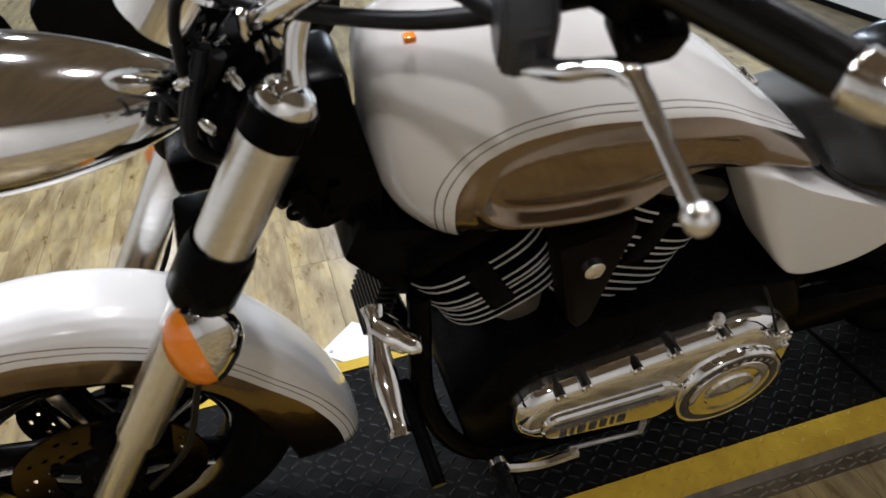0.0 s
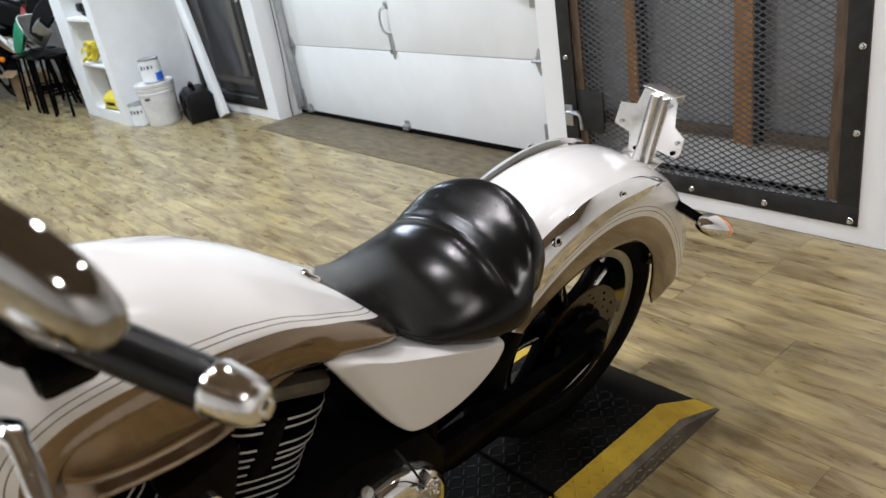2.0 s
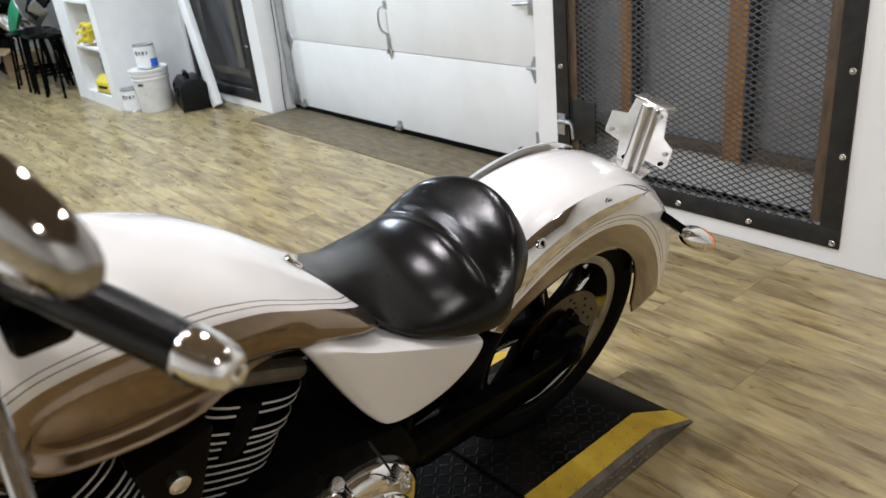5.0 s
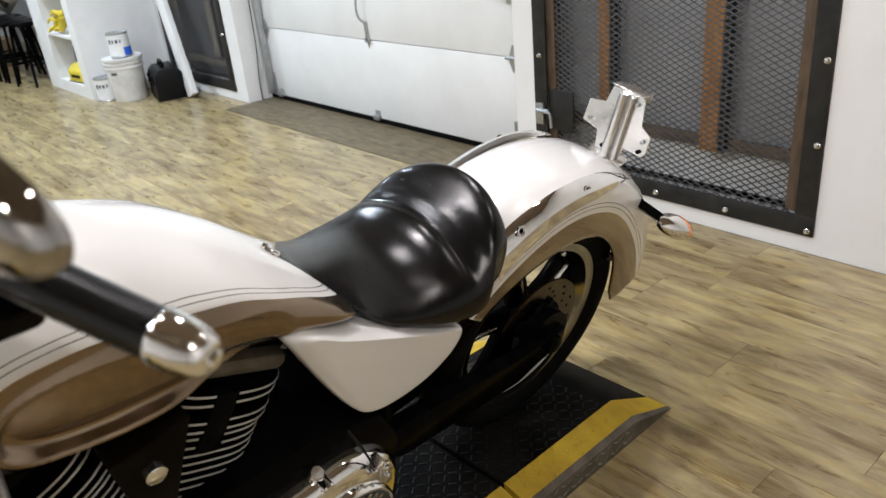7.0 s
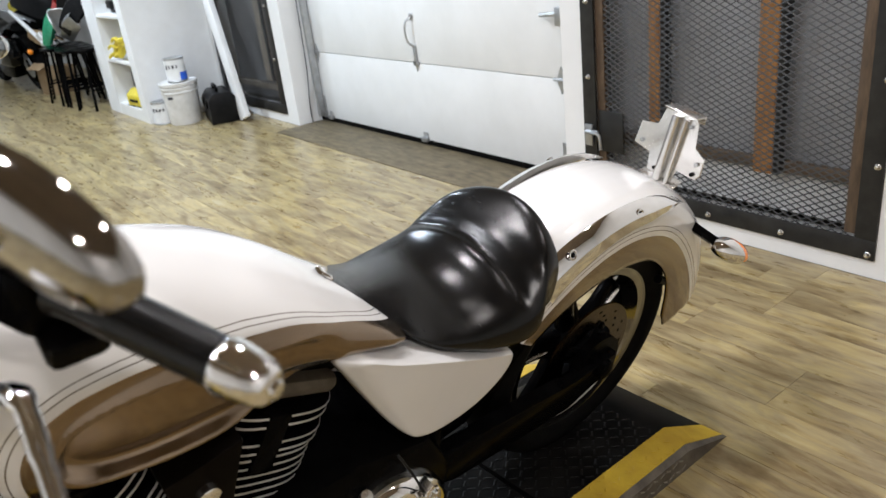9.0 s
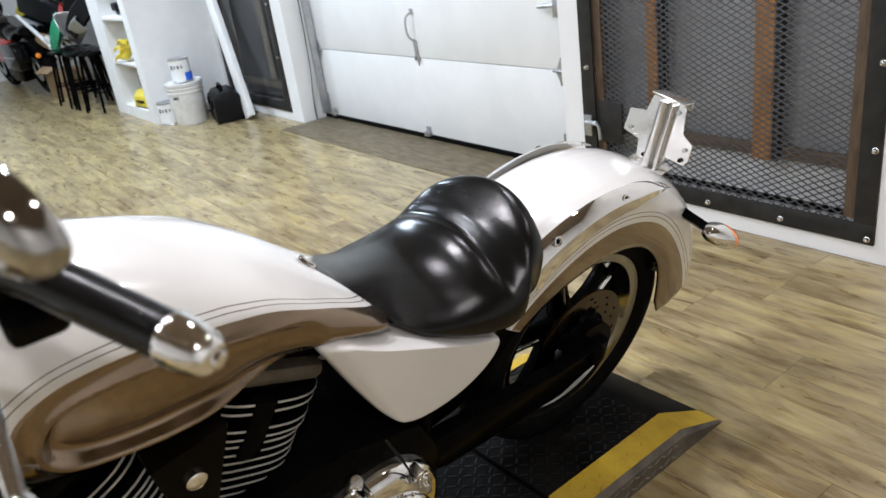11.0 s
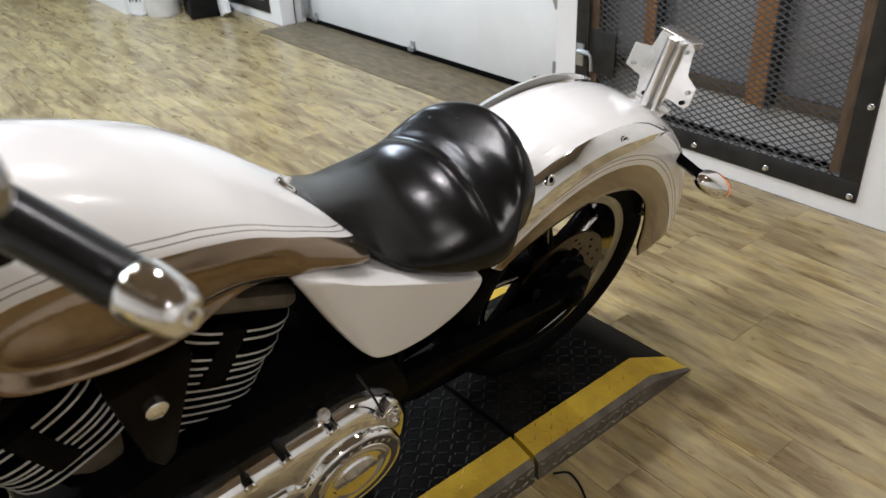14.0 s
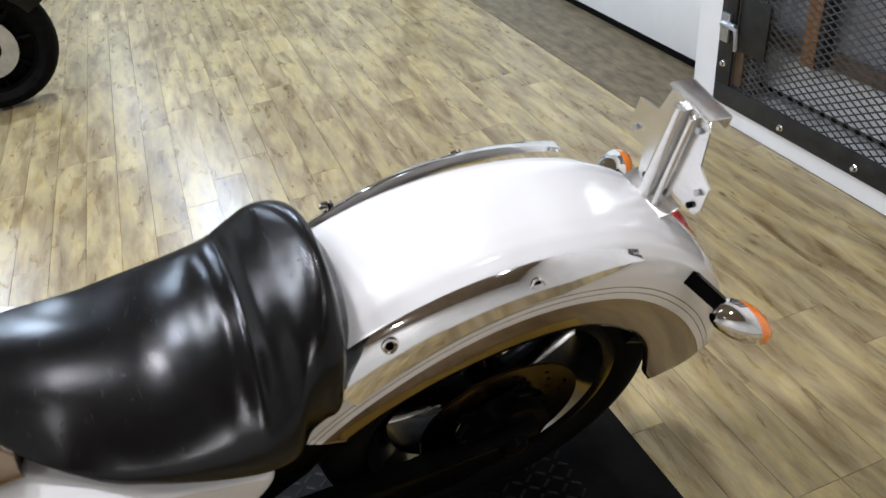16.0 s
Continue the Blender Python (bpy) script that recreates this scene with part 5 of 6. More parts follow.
# ---- foot controls
sh = new("shift_lever")
sh.parent = BIKE
b = B()
tube(b, spline([(0.215, -1.10, 0.235), (0.22, -1.03, 0.215), (0.215, -0.95, 0.205)], 5), 0.010, 8)
part("arm", b, CHROME, sh, "chrome lever arm")
b = B()
tube(b, [(0.205, -0.96, 0.205), (0.20, -0.81, 0.175)], 0.0045, 8)
tube(b, [(0.20, -0.81, 0.175), (0.20, -0.81, 0.215)], 0.006, 8)
part("link_rod", b, STEEL, sh)
b = B()
tube(b, [(0.205, -1.10, 0.237), (0.305, -1.105, 0.245)], 0.0155, 14)
for k in range(5):
    for j in range(8):
        a = 2 * math.pi * j / 8
        box(b, (0.225 + k * 0.017, -1.1025 + 0.0155 * math.cos(a), 0.2405 + 0.0155 * math.sin(a)), (0.009, 0.005, 0.005), 0.001, Matrix.Rotation(a, 4, "X"), 1)
part("peg_rubber", b, GREYPLASTIC, sh, "ribbed rubber peg")
b = B()
tube(b, [(0.205, -1.10, 0.237), (0.216, -1.10, 0.238)], 0.018, 14)
part("peg_cap", b, CHROME, sh)
fp = new("foot_peg")
fp.parent = BIKE
b = B()
tube(b, spline([(0.085, -1.268, 0.600), (0.11, -1.270, 0.588), (0.16, -1.276, 0.562), (0.21, -1.277, 0.538), (0.245, -1.276, 0.522), (0.256, -1.276, 0.516)], 5), [0.008] + [0.019 - 0.006 * math.sin(k * 0.26) ** 2 for k in range(1, 25)] + [0.008], 16, 0.7)
part("arm", b, CHROME, fp, "chrome sculpted peg arm")
b = B()
tube(b, spline([(0.11, -1.268, 0.585), (0.13, -1.248, 0.578), (0.15, -1.222, 0.568), (0.153, -1.214, 0.566)], 4), [0.022] * 5 + [0.018] * 4 + [0.014, 0.012, 0.010, 0.005], 14, 0.6)
part("toe_tab", b, CHROME, fp)
b = B()
tube(b, spline([(0.03, -1.25, 0.44), (0.07, -1.215, 0.46), (0.10, -1.195, 0.47)], 5), [0.022] * 6 + [0.018] * 5, 12, 0.6)
part("bracket", b, ALU, fp)
b = B()
tube(b, [(0.10, -1.235, 0.40), (0.27, -1.225, 0.36)], 0.012, 12)
part("heel_bar", b, BLACKMETAL, fp)
st = new("side_stand")
st.parent = BIKE
b = B()
# the stand reaches the deck at the left of the wheels
tube(b, spline([(0.13, -1.06, 0.165), (0.20, -1.055, 0.07), (0.268, -1.05, -0.0755)], 6), 0.013, 12)
part("leg", b, BLACKMETAL, st)

# ---- fork
FD = Vector((0.0, -0.345, -0.62)).normalized()
for sx in (1, -1):
    fk = new("fork_leg")
    fk.parent = BIKE
    tagged(fk, "chrome fork leg with a black clamp")
    top = Vector((sx * 0.138, -1.325, 1.038))
    b = B()
    tube(b, [top + FD * 0.016, top + FD * 0.018, top + FD * 0.026, top + FD * 0.034], [0.018, 0.026, 0.032, 0.032], 24)
    part("fork_cap", b, CHROME, fk)
    b = B()
    tube(b, [top + FD * 0.032, top + FD * 0.034, top + FD * 0.070, top + FD * 0.072], [0.034, 0.037, 0.037, 0.034], 24)
    part("upper_clamp", b, BLACKMETAL, fk)
    b = B()
    tube(b, [top + FD * 0.070, top + FD * 0.235], 0.0345, 28)
    part("upper_tube", b, ALU, fk)
    b = B()
    tube(b, [top + FD * 0.225, top + FD * 0.24, top + FD * 0.305, top + FD * 0.32], [0.038, 0.042, 0.042, 0.034], 24)
    box(b, top + FD * 0.275 + Vector((-sx * 0.05, 0, 0)), (0.12, 0.06, 0.06), 0.01)
    part("lower_clamp", b, BLACKMETAL, fk)
    b = B()
    tube(b, [top + FD * 0.315, top + FD * 0.60], [0.0305, 0.0305], 24)
    part("lower_tube", b, ALU, fk)
    b = B()
    tube(b, [top + FD * 0.60, top + FD * 0.605, top + FD * 0.80], [0.027, 0.023, 0.023], 24)
    part("slider", b, ALU, fk)
    b = B()
    tube(b, spline([top + FD * 0.36 + Vector((sx * 0.045, 0.01, 0)), top + FD * 0.45 + Vector((sx * 0.052, 0.03, 0)), top + FD * 0.60 + Vector((sx * 0.045, 0.06, 0)), top + FD * 0.74 + Vector((sx * 0.02, 0.05, 0))], 6), 0.0045, 8)
    part("brake_hose", b, GREYPLASTIC, fk)
    b = B()
    box(b, (sx * 0.075, -1.655, 0.40), (0.045, 0.06, 0.12), 0.012, Matrix.Rotation(radians(30), 4, "X"))
    part("front_caliper", b, BLACKMETAL, fk)
b = B()
box(b, (0, -1.345, 0.99), (0.22, 0.075, 0.035), 0.012, Matrix.Rotation(radians(29), 4, "X"))
part("top_yoke", b, BLACKMETAL, BIKE)
# polished posts that carry the bar over the yoke, and the dark loom between them
for sx in (1, -1):
    b = B()
    rings = []
    for f in np.linspace(0, 1, 10):
        c = Vector((sx * (0.112 - 0.022 * f), -1.325 + 0.030 * f * f, 1.015 + 0.085 * f))
        w, d = 0.019 - 0.004 * math.sin(math.pi * f), 0.012
        rings.append([c + Vector((w * math.cos(q), d * math.sin(q), 0)) for q in (2 * math.pi * k / 16 for k in range(16))])
    loft(b, rings)
    part("bar_post", b, CHROME, BIKE, "polished bar post")
loom = new("wiring_loom")
loom.parent = BIKE
tagged(loom, "black wiring loom with bright fittings behind the headlamp")
rl = random.Random(7)
for k in range(9):
    b = B()
    x0 = rl.uniform(-0.06, 0.10)
    tube(b, spline([(x0, -1.40 + rl.uniform(-0.02, 0.02), 1.03), (x0 + rl.uniform(-0.04, 0.04), -1.425 + rl.uniform(-0.02, 0.02), 0.95), (x0 + rl.uniform(-0.03, 0.03), -1.40, 0.87), (x0 * 0.5, -1.36, 0.78)], 5), rl.uniform(0.005, 0.009), 8)
    part("cable", b, GREYPLASTIC, loom)
for k in range(12):
    b = B()
    c = (rl.uniform(-0.02, 0.13), -1.40 + rl.uniform(-0.035, 0.02), rl.uniform(0.86, 1.03))
    lathe(b, [(-0.009, 0.0), (-0.009, 0.005), (0.0, 0.0065), (0.009, 0.005), (0.010, 0.0)], c, (rl.uniform(-1, 1), rl.uniform(-1, 1), rl.uniform(-1, 1)), 10)
    part("fitting", b, CHROME, loom)
b = B()
box(b, (0.03, -1.375, 0.93), (0.15, 0.05, 0.13), 0.018, Matrix.Rotation(radians(29), 4, "X"))
part("loom_cover", b, BLACKMETAL, loom)

# ---- headlamp shell
hl = new("headlamp")
hl.parent = BIKE
tagged(hl, "large polished chrome headlamp shell")
b = B()
verts, quads, vals = [], [], []
n, m = 40, 36
for i in range(n + 1):
    f = i / n
    y = -1.415 - 0.335 * f
    g = (math.sin(math.pi * min(f * 0.62 + 0.02, 1.0))) ** 0.62
    for k in range(m):
        a = 2 * math.pi * k / m
        z = 0.945 + 0.030 * f + 0.078 * g * math.sin(a)
        verts.append((0.108 * g * math.cos(a), y, z))
        vals.append(z - 0.885)
quads = [(i * m + k, i * m + (k + 1) % m, (i + 1) * m + (k + 1) % m, (i + 1) * m + k) for i in range(n) for k in range(m)]
quads += [tuple(range(m))]
paint_part("shell", verts, quads, [-v for v in vals], hl, material=CHROME)
b = B()
lathe(b, [(0.0, 0.094), (0.012, 0.098), (0.02, 0.092), (0.024, 0.082)], (0, -1.75, 0.972), (0, -1, 0), 40)
part("bezel", b, CHROME, hl)
b = B()
lathe(b, [(0.015, 0.086), (0.03, 0.066), (0.038, 0.0)], (0, -1.75, 0.972), (0, -1, 0), 32)
part("lens", b, ALU, hl)

# ---- bars and controls
BAR_L = [(0.045, -1.350, 1.040), (0.09, -1.335, 1.08), (0.15, -1.25, 1.145), (0.225, -1.170, 1.193), (0.30, -1.139, 1.220), (0.385, -1.105, 1.227), (0.505, -1.048, 1.217)]
BAR_R = [(-0.05, -1.345, 1.045), (-0.09, -1.30, 1.075), (-0.14, -1.20, 1.115), (-0.20, -1.10, 1.14), (-0.26, -1.055, 1.14), (-0.33, -1.02, 1.125), (-0.45, -0.96, 1.08)]
for side, pts in (("left", BAR_L), ("right", BAR_R)):
    hb = new("handlebar")
    hb.parent = BIKE
    tagged(hb, "chrome handlebar with black grip")
    sg = 1 if side == "left" else -1
    s = spline(pts, 6)
    b = B()
    tube(b, s, 0.0145, 16)
    part("bar", b, CHROME, hb)
    g0, g1 = Vector(pts[-2]), Vector(pts[-1])
    ax = (g1 - g0).normalized()
    b = B()
    tube(b, [g0 - ax * 0.012, g0 - ax * 0.010, g0, g1 - ax * 0.016], [0.016, 0.0205, 0.0185, 0.0172], 24)
    part("grip", b, GRIPRUBBER, hb, "smooth black grip")
    b = B()
    tube(b, [g1 - ax * 0.017, g1 - ax * 0.0155, g1 - ax * 0.012, g1 + ax * 0.002, g1 + ax * 0.012, g1 + ax * 0.018, g1 + ax * 0.0205, g1 + ax * 0.021, g1 + ax * 0.0245, g1 + ax * 0.026], [0.0175, 0.0188, 0.0192, 0.0178, 0.0158, 0.0135, 0.0105, 0.0065, 0.006, 0.003], 28)
    part("end_cap", b, CHROME, hb, "tapered chrome end cap")
    c = g0 - ax * 0.045
    b = B()
    box(b, (0, 0, -0.006), (0.066, 0.056, 0.058), 0.012)
    b.transform(Matrix.Translation(c) @ ax.to_track_quat("X", "Z").to_matrix().to_4x4())
    sw = part("switch_housing", b, BLACKMETAL, hb, "black switch housing")
    b = B()
    box(b, c + Vector((0.022 * sg, 0.014, -0.044)), (0.046, 0.044, 0.036), 0.008, Matrix.Rotation(radians(25 * sg), 4, "Y"))
    part("horn_block", b, BLACKMETAL, sw)
    b = B()
    box(b, c + Vector((0.0, -0.008, 0.028)), (0.030, 0.028, 0.016), 0.005)
    part("dimmer_block", b, BLACKMETAL, sw)
    b = B()
    box(b, c + Vector((-0.012 * sg, -0.03, 0.004)), (0.045, 0.03, 0.04), 0.009)
    part("bar_clamp", b, BLACKMETAL, sw)
    b = B()
    box(b, c + Vector((0.03 * sg, 0.026, 0.012)), (0.014, 0.008, 0.012), 0.003)
    part("switch_button", b, GREYPLASTIC, sw)
    # lever: a flat root, a bend and a straight blade with a ball
    bend = c + Vector((0.086 * sg, -0.033, -0.026))
    e = g1 + Vector((0.029 * sg, -0.119, -0.035))
    root = c + Vector((-0.002 * sg, -0.070, -0.070))
    b = B()
    tube(b, spline([root, root.lerp(bend, 0.5) + Vector((0, -0.006, -0.003)), bend - (bend - root) * 0.12, bend + (e - bend) * 0.10, bend.lerp(e, 0.5), e], 6), [0.0105] * 9 + [0.009] * 9 + [0.0068] * 6 + [0.0056] * 7, 12, 0.7)
    lv = part("lever", b, CHROME, hb, "chrome lever with a ball end")
    b = B()
    bmesh.ops.create_uvsphere(b, u_segments=18, v_segments=12, radius=0.0098, matrix=Matrix.Translation(e))
    part("ball_end", b, CHROME, lv)
    # perch: a shield-shaped block before the bar
    b = B()
    pc = c + Vector((-0.012 * sg, -0.058, -0.040))
    rings = []
    for d, g in ((-0.024, 1.0), (-0.016, 1.22), (0.012, 1.22), (0.02, 0.9)):
        rings.append([pc + Vector((sg * (x * g), d - 0.25 * x, z * g)) for x, z in ((-0.036, -0.004), (-0.012, 0.020), (0.016, 0.026), (0.030, 0.006), (0.024, -0.026), (-0.004, -0.028), (-0.030, -0.018))])
    loft(b, rings)
    bmesh.ops.bevel(b, geom=list(b.edges), offset=0.003, segments=2, affect="EDGES")
    part("lever_perch", b, PERCHGREY, hb, "dark grey lever perch")
    # mirror
    E0 = c + Vector((-0.021 * sg, -0.049, 0.048))
    ms = c + Vector((-0.022 * sg, -0.050, -0.028))
    C0 = c + Vector((0.134 * sg, -0.008, 0.122))
    mirror = new("mirror")
    mirror.parent = BIKE
    tagged(mirror, "chrome mirror on a short stem")
    b = B()
    tube(b, [ms, ms + (E0 - ms) * 0.15, E0], [0.011, 0.007, 0.0075], 12)
    part("stem", b, CHROME, mirror)
    b = B()
    bmesh.ops.create_uvsphere(b, u_segments=16, v_segments=10, radius=0.0125, matrix=Matrix.Translation(E0))
    tube(b, spline([E0, E0 + Vector((0.035 * sg, -0.004, 0.028)), E0 + Vector((0.088 * sg, 0.010, 0.062))], 5), [0.0105, 0.0105, 0.010, 0.0095, 0.009, 0.0085, 0.0085, 0.0085, 0.008, 0.008, 0.008], 12)
    part("arm", b, CHROME, mirror)
    la = Vector((0.90 * sg, 0.36, -0.08)).normalized()
    nb = la.cross(Vector((0, 0, 1))).normalized() * sg
    lb = nb.cross(la).normalized() * sg
    if lb.z < 0:
        lb = -lb

    def at_mirror(p, q, d):
        return C0 + la * p + lb * q + nb * d

    shape = []
    for k in range(48):
        a = 2 * math.pi * k / 48
        cx, cz = math.cos(a), math.sin(a)
        shape.append((0.069 * math.copysign(abs(cx) ** 0.85, cx), (0.030 + 0.003 * -cx) * math.copysign(abs(cz) ** 0.85, cz) - 0.009 * max(cx, 0.0)))
    b = B()
    loft(b, [[at_mirror(p * g, q * g, d) for p, q in shape] for d, g in ((-0.004, 0.96), (0.0, 1.0), (0.008, 0.99), (0.014, 0.95), (0.0175, 0.86), (0.0195, 0.70), (0.0208, 0.5), (0.0215, 0.25), (0.0217, 0.02))])
    part("shell", b, DIMMEDCHROME, mirror, "chrome mirror shell, toned down for dark reflections", 60)
    b = B()
    loft(b, [[at_mirror(p * 0.94, q * 0.94, d) for p, q in shape] for d in (-0.0025, -0.005)])
    part("glass", b, MIRRORGLASS, mirror)
# risers, gauge, cables, tank cap
for sx in (1, -1):
    b = B()
    tube(b, [(sx * 0.05, -1.335, 0.985), (sx * 0.05, -1.345, 1.055)], [0.020, 0.018], 16)
    box(b, (sx * 0.05, -1.345, 1.05), (0.036, 0.045, 0.035), 0.008)
    part("riser", b, CHROME, BIKE)
g = new("speedometer")
g.parent = BIKE
GA = Vector((0, 0.62, 0.78)).normalized()
b = B()
lathe(b, [(-0.055, 0.0), (-0.055, 0.035), (-0.045, 0.05), (-0.01, 0.054), (0.012, 0.056), (0.016, 0.052), (0.010, 0.048)], (0.0, -1.412, 1.075), GA, 36)
part("can", b, CHROME, g, "chrome speedometer can")
b = B()
lathe(b, [(0.010, 0.048), (0.011, 0.0)], (0.0, -1.412, 1.075), GA, 32)
part("dial", b, GLOSSBLACK, g)
for pts, r in (
    ([(0.325, -1.195, 1.182), (0.25, -1.245, 1.190), (0.15, -1.325, 1.175), (0.07, -1.42, 1.09), (0.05, -1.43, 0.90)], 0.0062),
    ([(0.34, -1.13, 1.20), (0.22, -1.22, 1.125), (0.08, -1.33, 1.075), (-0.02, -1.40, 1.04), (-0.03, -1.42, 0.90)], 0.0085),
    ([(-0.30, -1.19, 1.15), (-0.18, -1.28, 1.10), (-0.06, -1.38, 1.02), (0.0, -1.42, 0.88)], 0.007),
    ([(0.10, -1.34, 0.97), (0.06, -1.38, 0.90), (0.02, -1.36, 0.78)], 0.008),
):
    b = B()
    tube(b, spline(pts, 6), r, 10)
    part("control_cable", b, GREYPLASTIC, BIKE, "black control cable")
b = B()
lathe(b, [(0, 0.036), (0.012, 0.036), (0.016, 0.030), (0.010, 0.024), (0.010, 0.0)], (-0.02, -1.098, 1.003), (0, 0.05, 1), 32)
part("fuel_cap", b, BLACKMETAL, BIKE)
b = B()
box(b, (0.060, -1.193, 1.006), (0.013, 0.014, 0.008), 0.002)
part("amber_marker", b, AMBER, BIKE)

# ---------------------------------------------------------------- things along the wall
def shelf_unit():
    xa, xb, ya, h = -6.86, -5.70, -0.70, 2.25
    t = thing("shelf_unit", "tall white open shelf unit beside the mesh gate", "shelf", pose(0, 0, 0))
    for nm, c, s in (
        ("side_panel", (xa + 0.17, ya / 2, h / 2), (0.34, -ya - 0.004, h)),
        ("side_panel", (xb - 0.075, ya / 2, h / 2), (0.15, -ya - 0.004, h)),
        ("plinth", ((xa + xb) / 2 - 0.095 + 0.19, ya / 2, 0.05), (xb - xa - 0.49, -ya - 0.01, 0.10)),
        ("back_panel", ((xa + xb) / 2 - 0.095 + 0.19, -0.012, h / 2), (xb - xa - 0.49, 0.02, h)),
    ):
        b = B()
        box(b, c, s)
        part(nm, b, TRIMWHITE, t)
    for z in (0.50, 0.89, 1.28, 1.67, 2.06):
        b = B()
        box(b, (-6.185, ya / 2 - 0.004, z), (0.67, -ya - 0.03, 0.028), 0.003)
        part("shelf_board", b, TRIMWHITE, t)
    return t


shelf_unit()


def power_tool(x, y, z):
    t = thing("power_tool", "yellow and black power tool on a white shelf", "tool", pose(x, y, z, 0, 0, 6))
    b = B()
    prism(b, [(-0.12, 0.0), (0.12, 0.0), (0.12, 0.15), (-0.06, 0.15), (-0.12, 0.10)], -0.15, 0.15, 0.012)
    part("body", b, YELLOW, t)
    b = B()
    box(b, (0.0, -0.122, 0.055), (0.16, 0.012, 0.025), 0.004)
    part("slot", b, GREYPLASTIC, t, "dark slot in the front")
    b = B()
    prism(b, [(-0.04, 0.15), (0.12, 0.15), (0.11, 0.34), (0.0, 0.34), (-0.03, 0.29)], -0.14, 0.14, 0.02)
    part("motor_cover", b, GREYPLASTIC, t, "black cover")
    b = B()
    box(b, (0, 0, 0.004), (0.31, 0.25, 0.008), 0.002)
    part("base_plate", b, GREYPLASTIC, t)
    return t


power_tool(-6.14, -0.55, 0.1)
# yellow work gloves heaped on the middle shelf
t = thing("work_gloves", "heap of yellow work gloves on a white shelf", "gloves", pose(-6.14, -0.62, 0.514))
rg = random.Random(4)
for k in range(5):
    b = B()
    px, py = rg.uniform(-0.12, 0.12), rg.uniform(-0.07, 0.05)
    tube(b, spline([(px - 0.07, py, 0.03), (px, py + 0.02, 0.05 + 0.03 * k), (px + 0.06, py - 0.01, 0.06 + 0.03 * k)], 4), [0.022, 0.03, 0.035, 0.036, 0.035, 0.034, 0.034, 0.032, 0.02], 8, 0.7)
    for j in range(4):
        a = rg.uniform(-0.9, 0.9)
        tube(b, spline([(px - 0.05, py, 0.05 + 0.03 * k), (px - 0.09, py + 0.03 * a, 0.055 + 0.035 * k), (px - 0.13, py + 0.06 * a, 0.03 + 0.035 * k + 0.02 * a)], 3), [0.012] * 6 + [0.006], 6)
    part("glove", b, YELLOW, t)
t = thing("tool_bag", "dark bundle of tools on the upper shelf", "bag", pose(-6.2, -0.55, 0.904))
b = B()
for k in range(7):
    box(b, (rg.uniform(-0.2, 0.2), rg.uniform(-0.08, 0.08), 0.05 + rg.uniform(-0.01, 0.03)), (rg.uniform(0.05, 0.16), 0.06, 0.07), 0.012, Matrix.Rotation(rg.uniform(-0.6, 0.6), 4, "Y"))
part("bundle", b, GREYPLASTIC, t)


def bucket():
    t = thing("bucket", "white plastic bucket with a closed lid on the floor", "bucket", pose(-5.44, -0.47, 0))
    b = B()
    lathe(b, [(0.0, 0.0), (0.0, 0.128), (0.01, 0.132), (0.26, 0.147), (0.262, 0.153), (0.275, 0.154), (0.277, 0.148), (0.295, 0.149), (0.297, 0.155), (0.312, 0.156), (0.315, 0.149), (0.335, 0.15)], seg=40)
    part("pail", b, BUCKET, t)
    b = B()
    lathe(b, [(0.325, 0.150), (0.327, 0.158), (0.350, 0.160), (0.354, 0.152), (0.346, 0.143), (0.346, 0.0)], seg=40)
    part("lid", b, BUCKET, t)
    b = B()
    box(b, (0.085, -0.122, 0.235), (0.05, 0.002, 0.02), 0.0, Matrix.Rotation(radians(35), 4, "Z"))
    part("stamp", b, INK, t)
    return t


def paint_can(name, label, x, y, z, r, h, blue):
    t = thing(name, label, "paint can", pose(x, y, z))
    b = B()
    lathe(b, [(0.0, 0.0), (0.0, r), (0.004, r * 1.03), (0.008, r), (h - 0.01, r), (h - 0.004, r * 1.03), (h, r * 1.02), (h - 0.004, r * 0.92), (h - 0.008, r * 0.85), (h - 0.008, 0.0)], seg=32)
    part("tin", b, STEEL, t)
    b = B()
    lathe(b, [(0.012, r + 0.001), (h - 0.014, r + 0.001)], seg=32)
    part("label", b, PAPER, t)
    if blue:
        b = B()
        lathe(b, [(0.012, r + 0.002), (0.075, r + 0.002)], seg=32, a0=180, a1=350)
        part("blue_patch", b, BLUE, t)
    # lettering as plain bars facing the room
    for k, (w, dz) in enumerate(((0.018, 0.0), (0.012, 0.0), (0.016, 0.0), (0.010, 0.0))):
        b = B()
        a = radians(-70 + 20 * k + 0)
        box(b, ((r + 0.0025) * math.cos(a), (r + 0.0025) * math.sin(a), h * 0.66), (0.001, w, 0.035 if k == 0 else 0.026), 0.0, Matrix.Rotation(a, 4, "Z"))
        part("lettering", b, INK, t)
    return t


bucket()
paint_can("paint_can", "white labelled paint can with a blue patch on the bucket lid", -5.42, -0.47, 0.3545, 0.082, 0.19, True)
paint_can("paint_can", "white labelled paint can on the floor beside the bucket", -5.62, -0.60, 0.0, 0.082, 0.19, False)


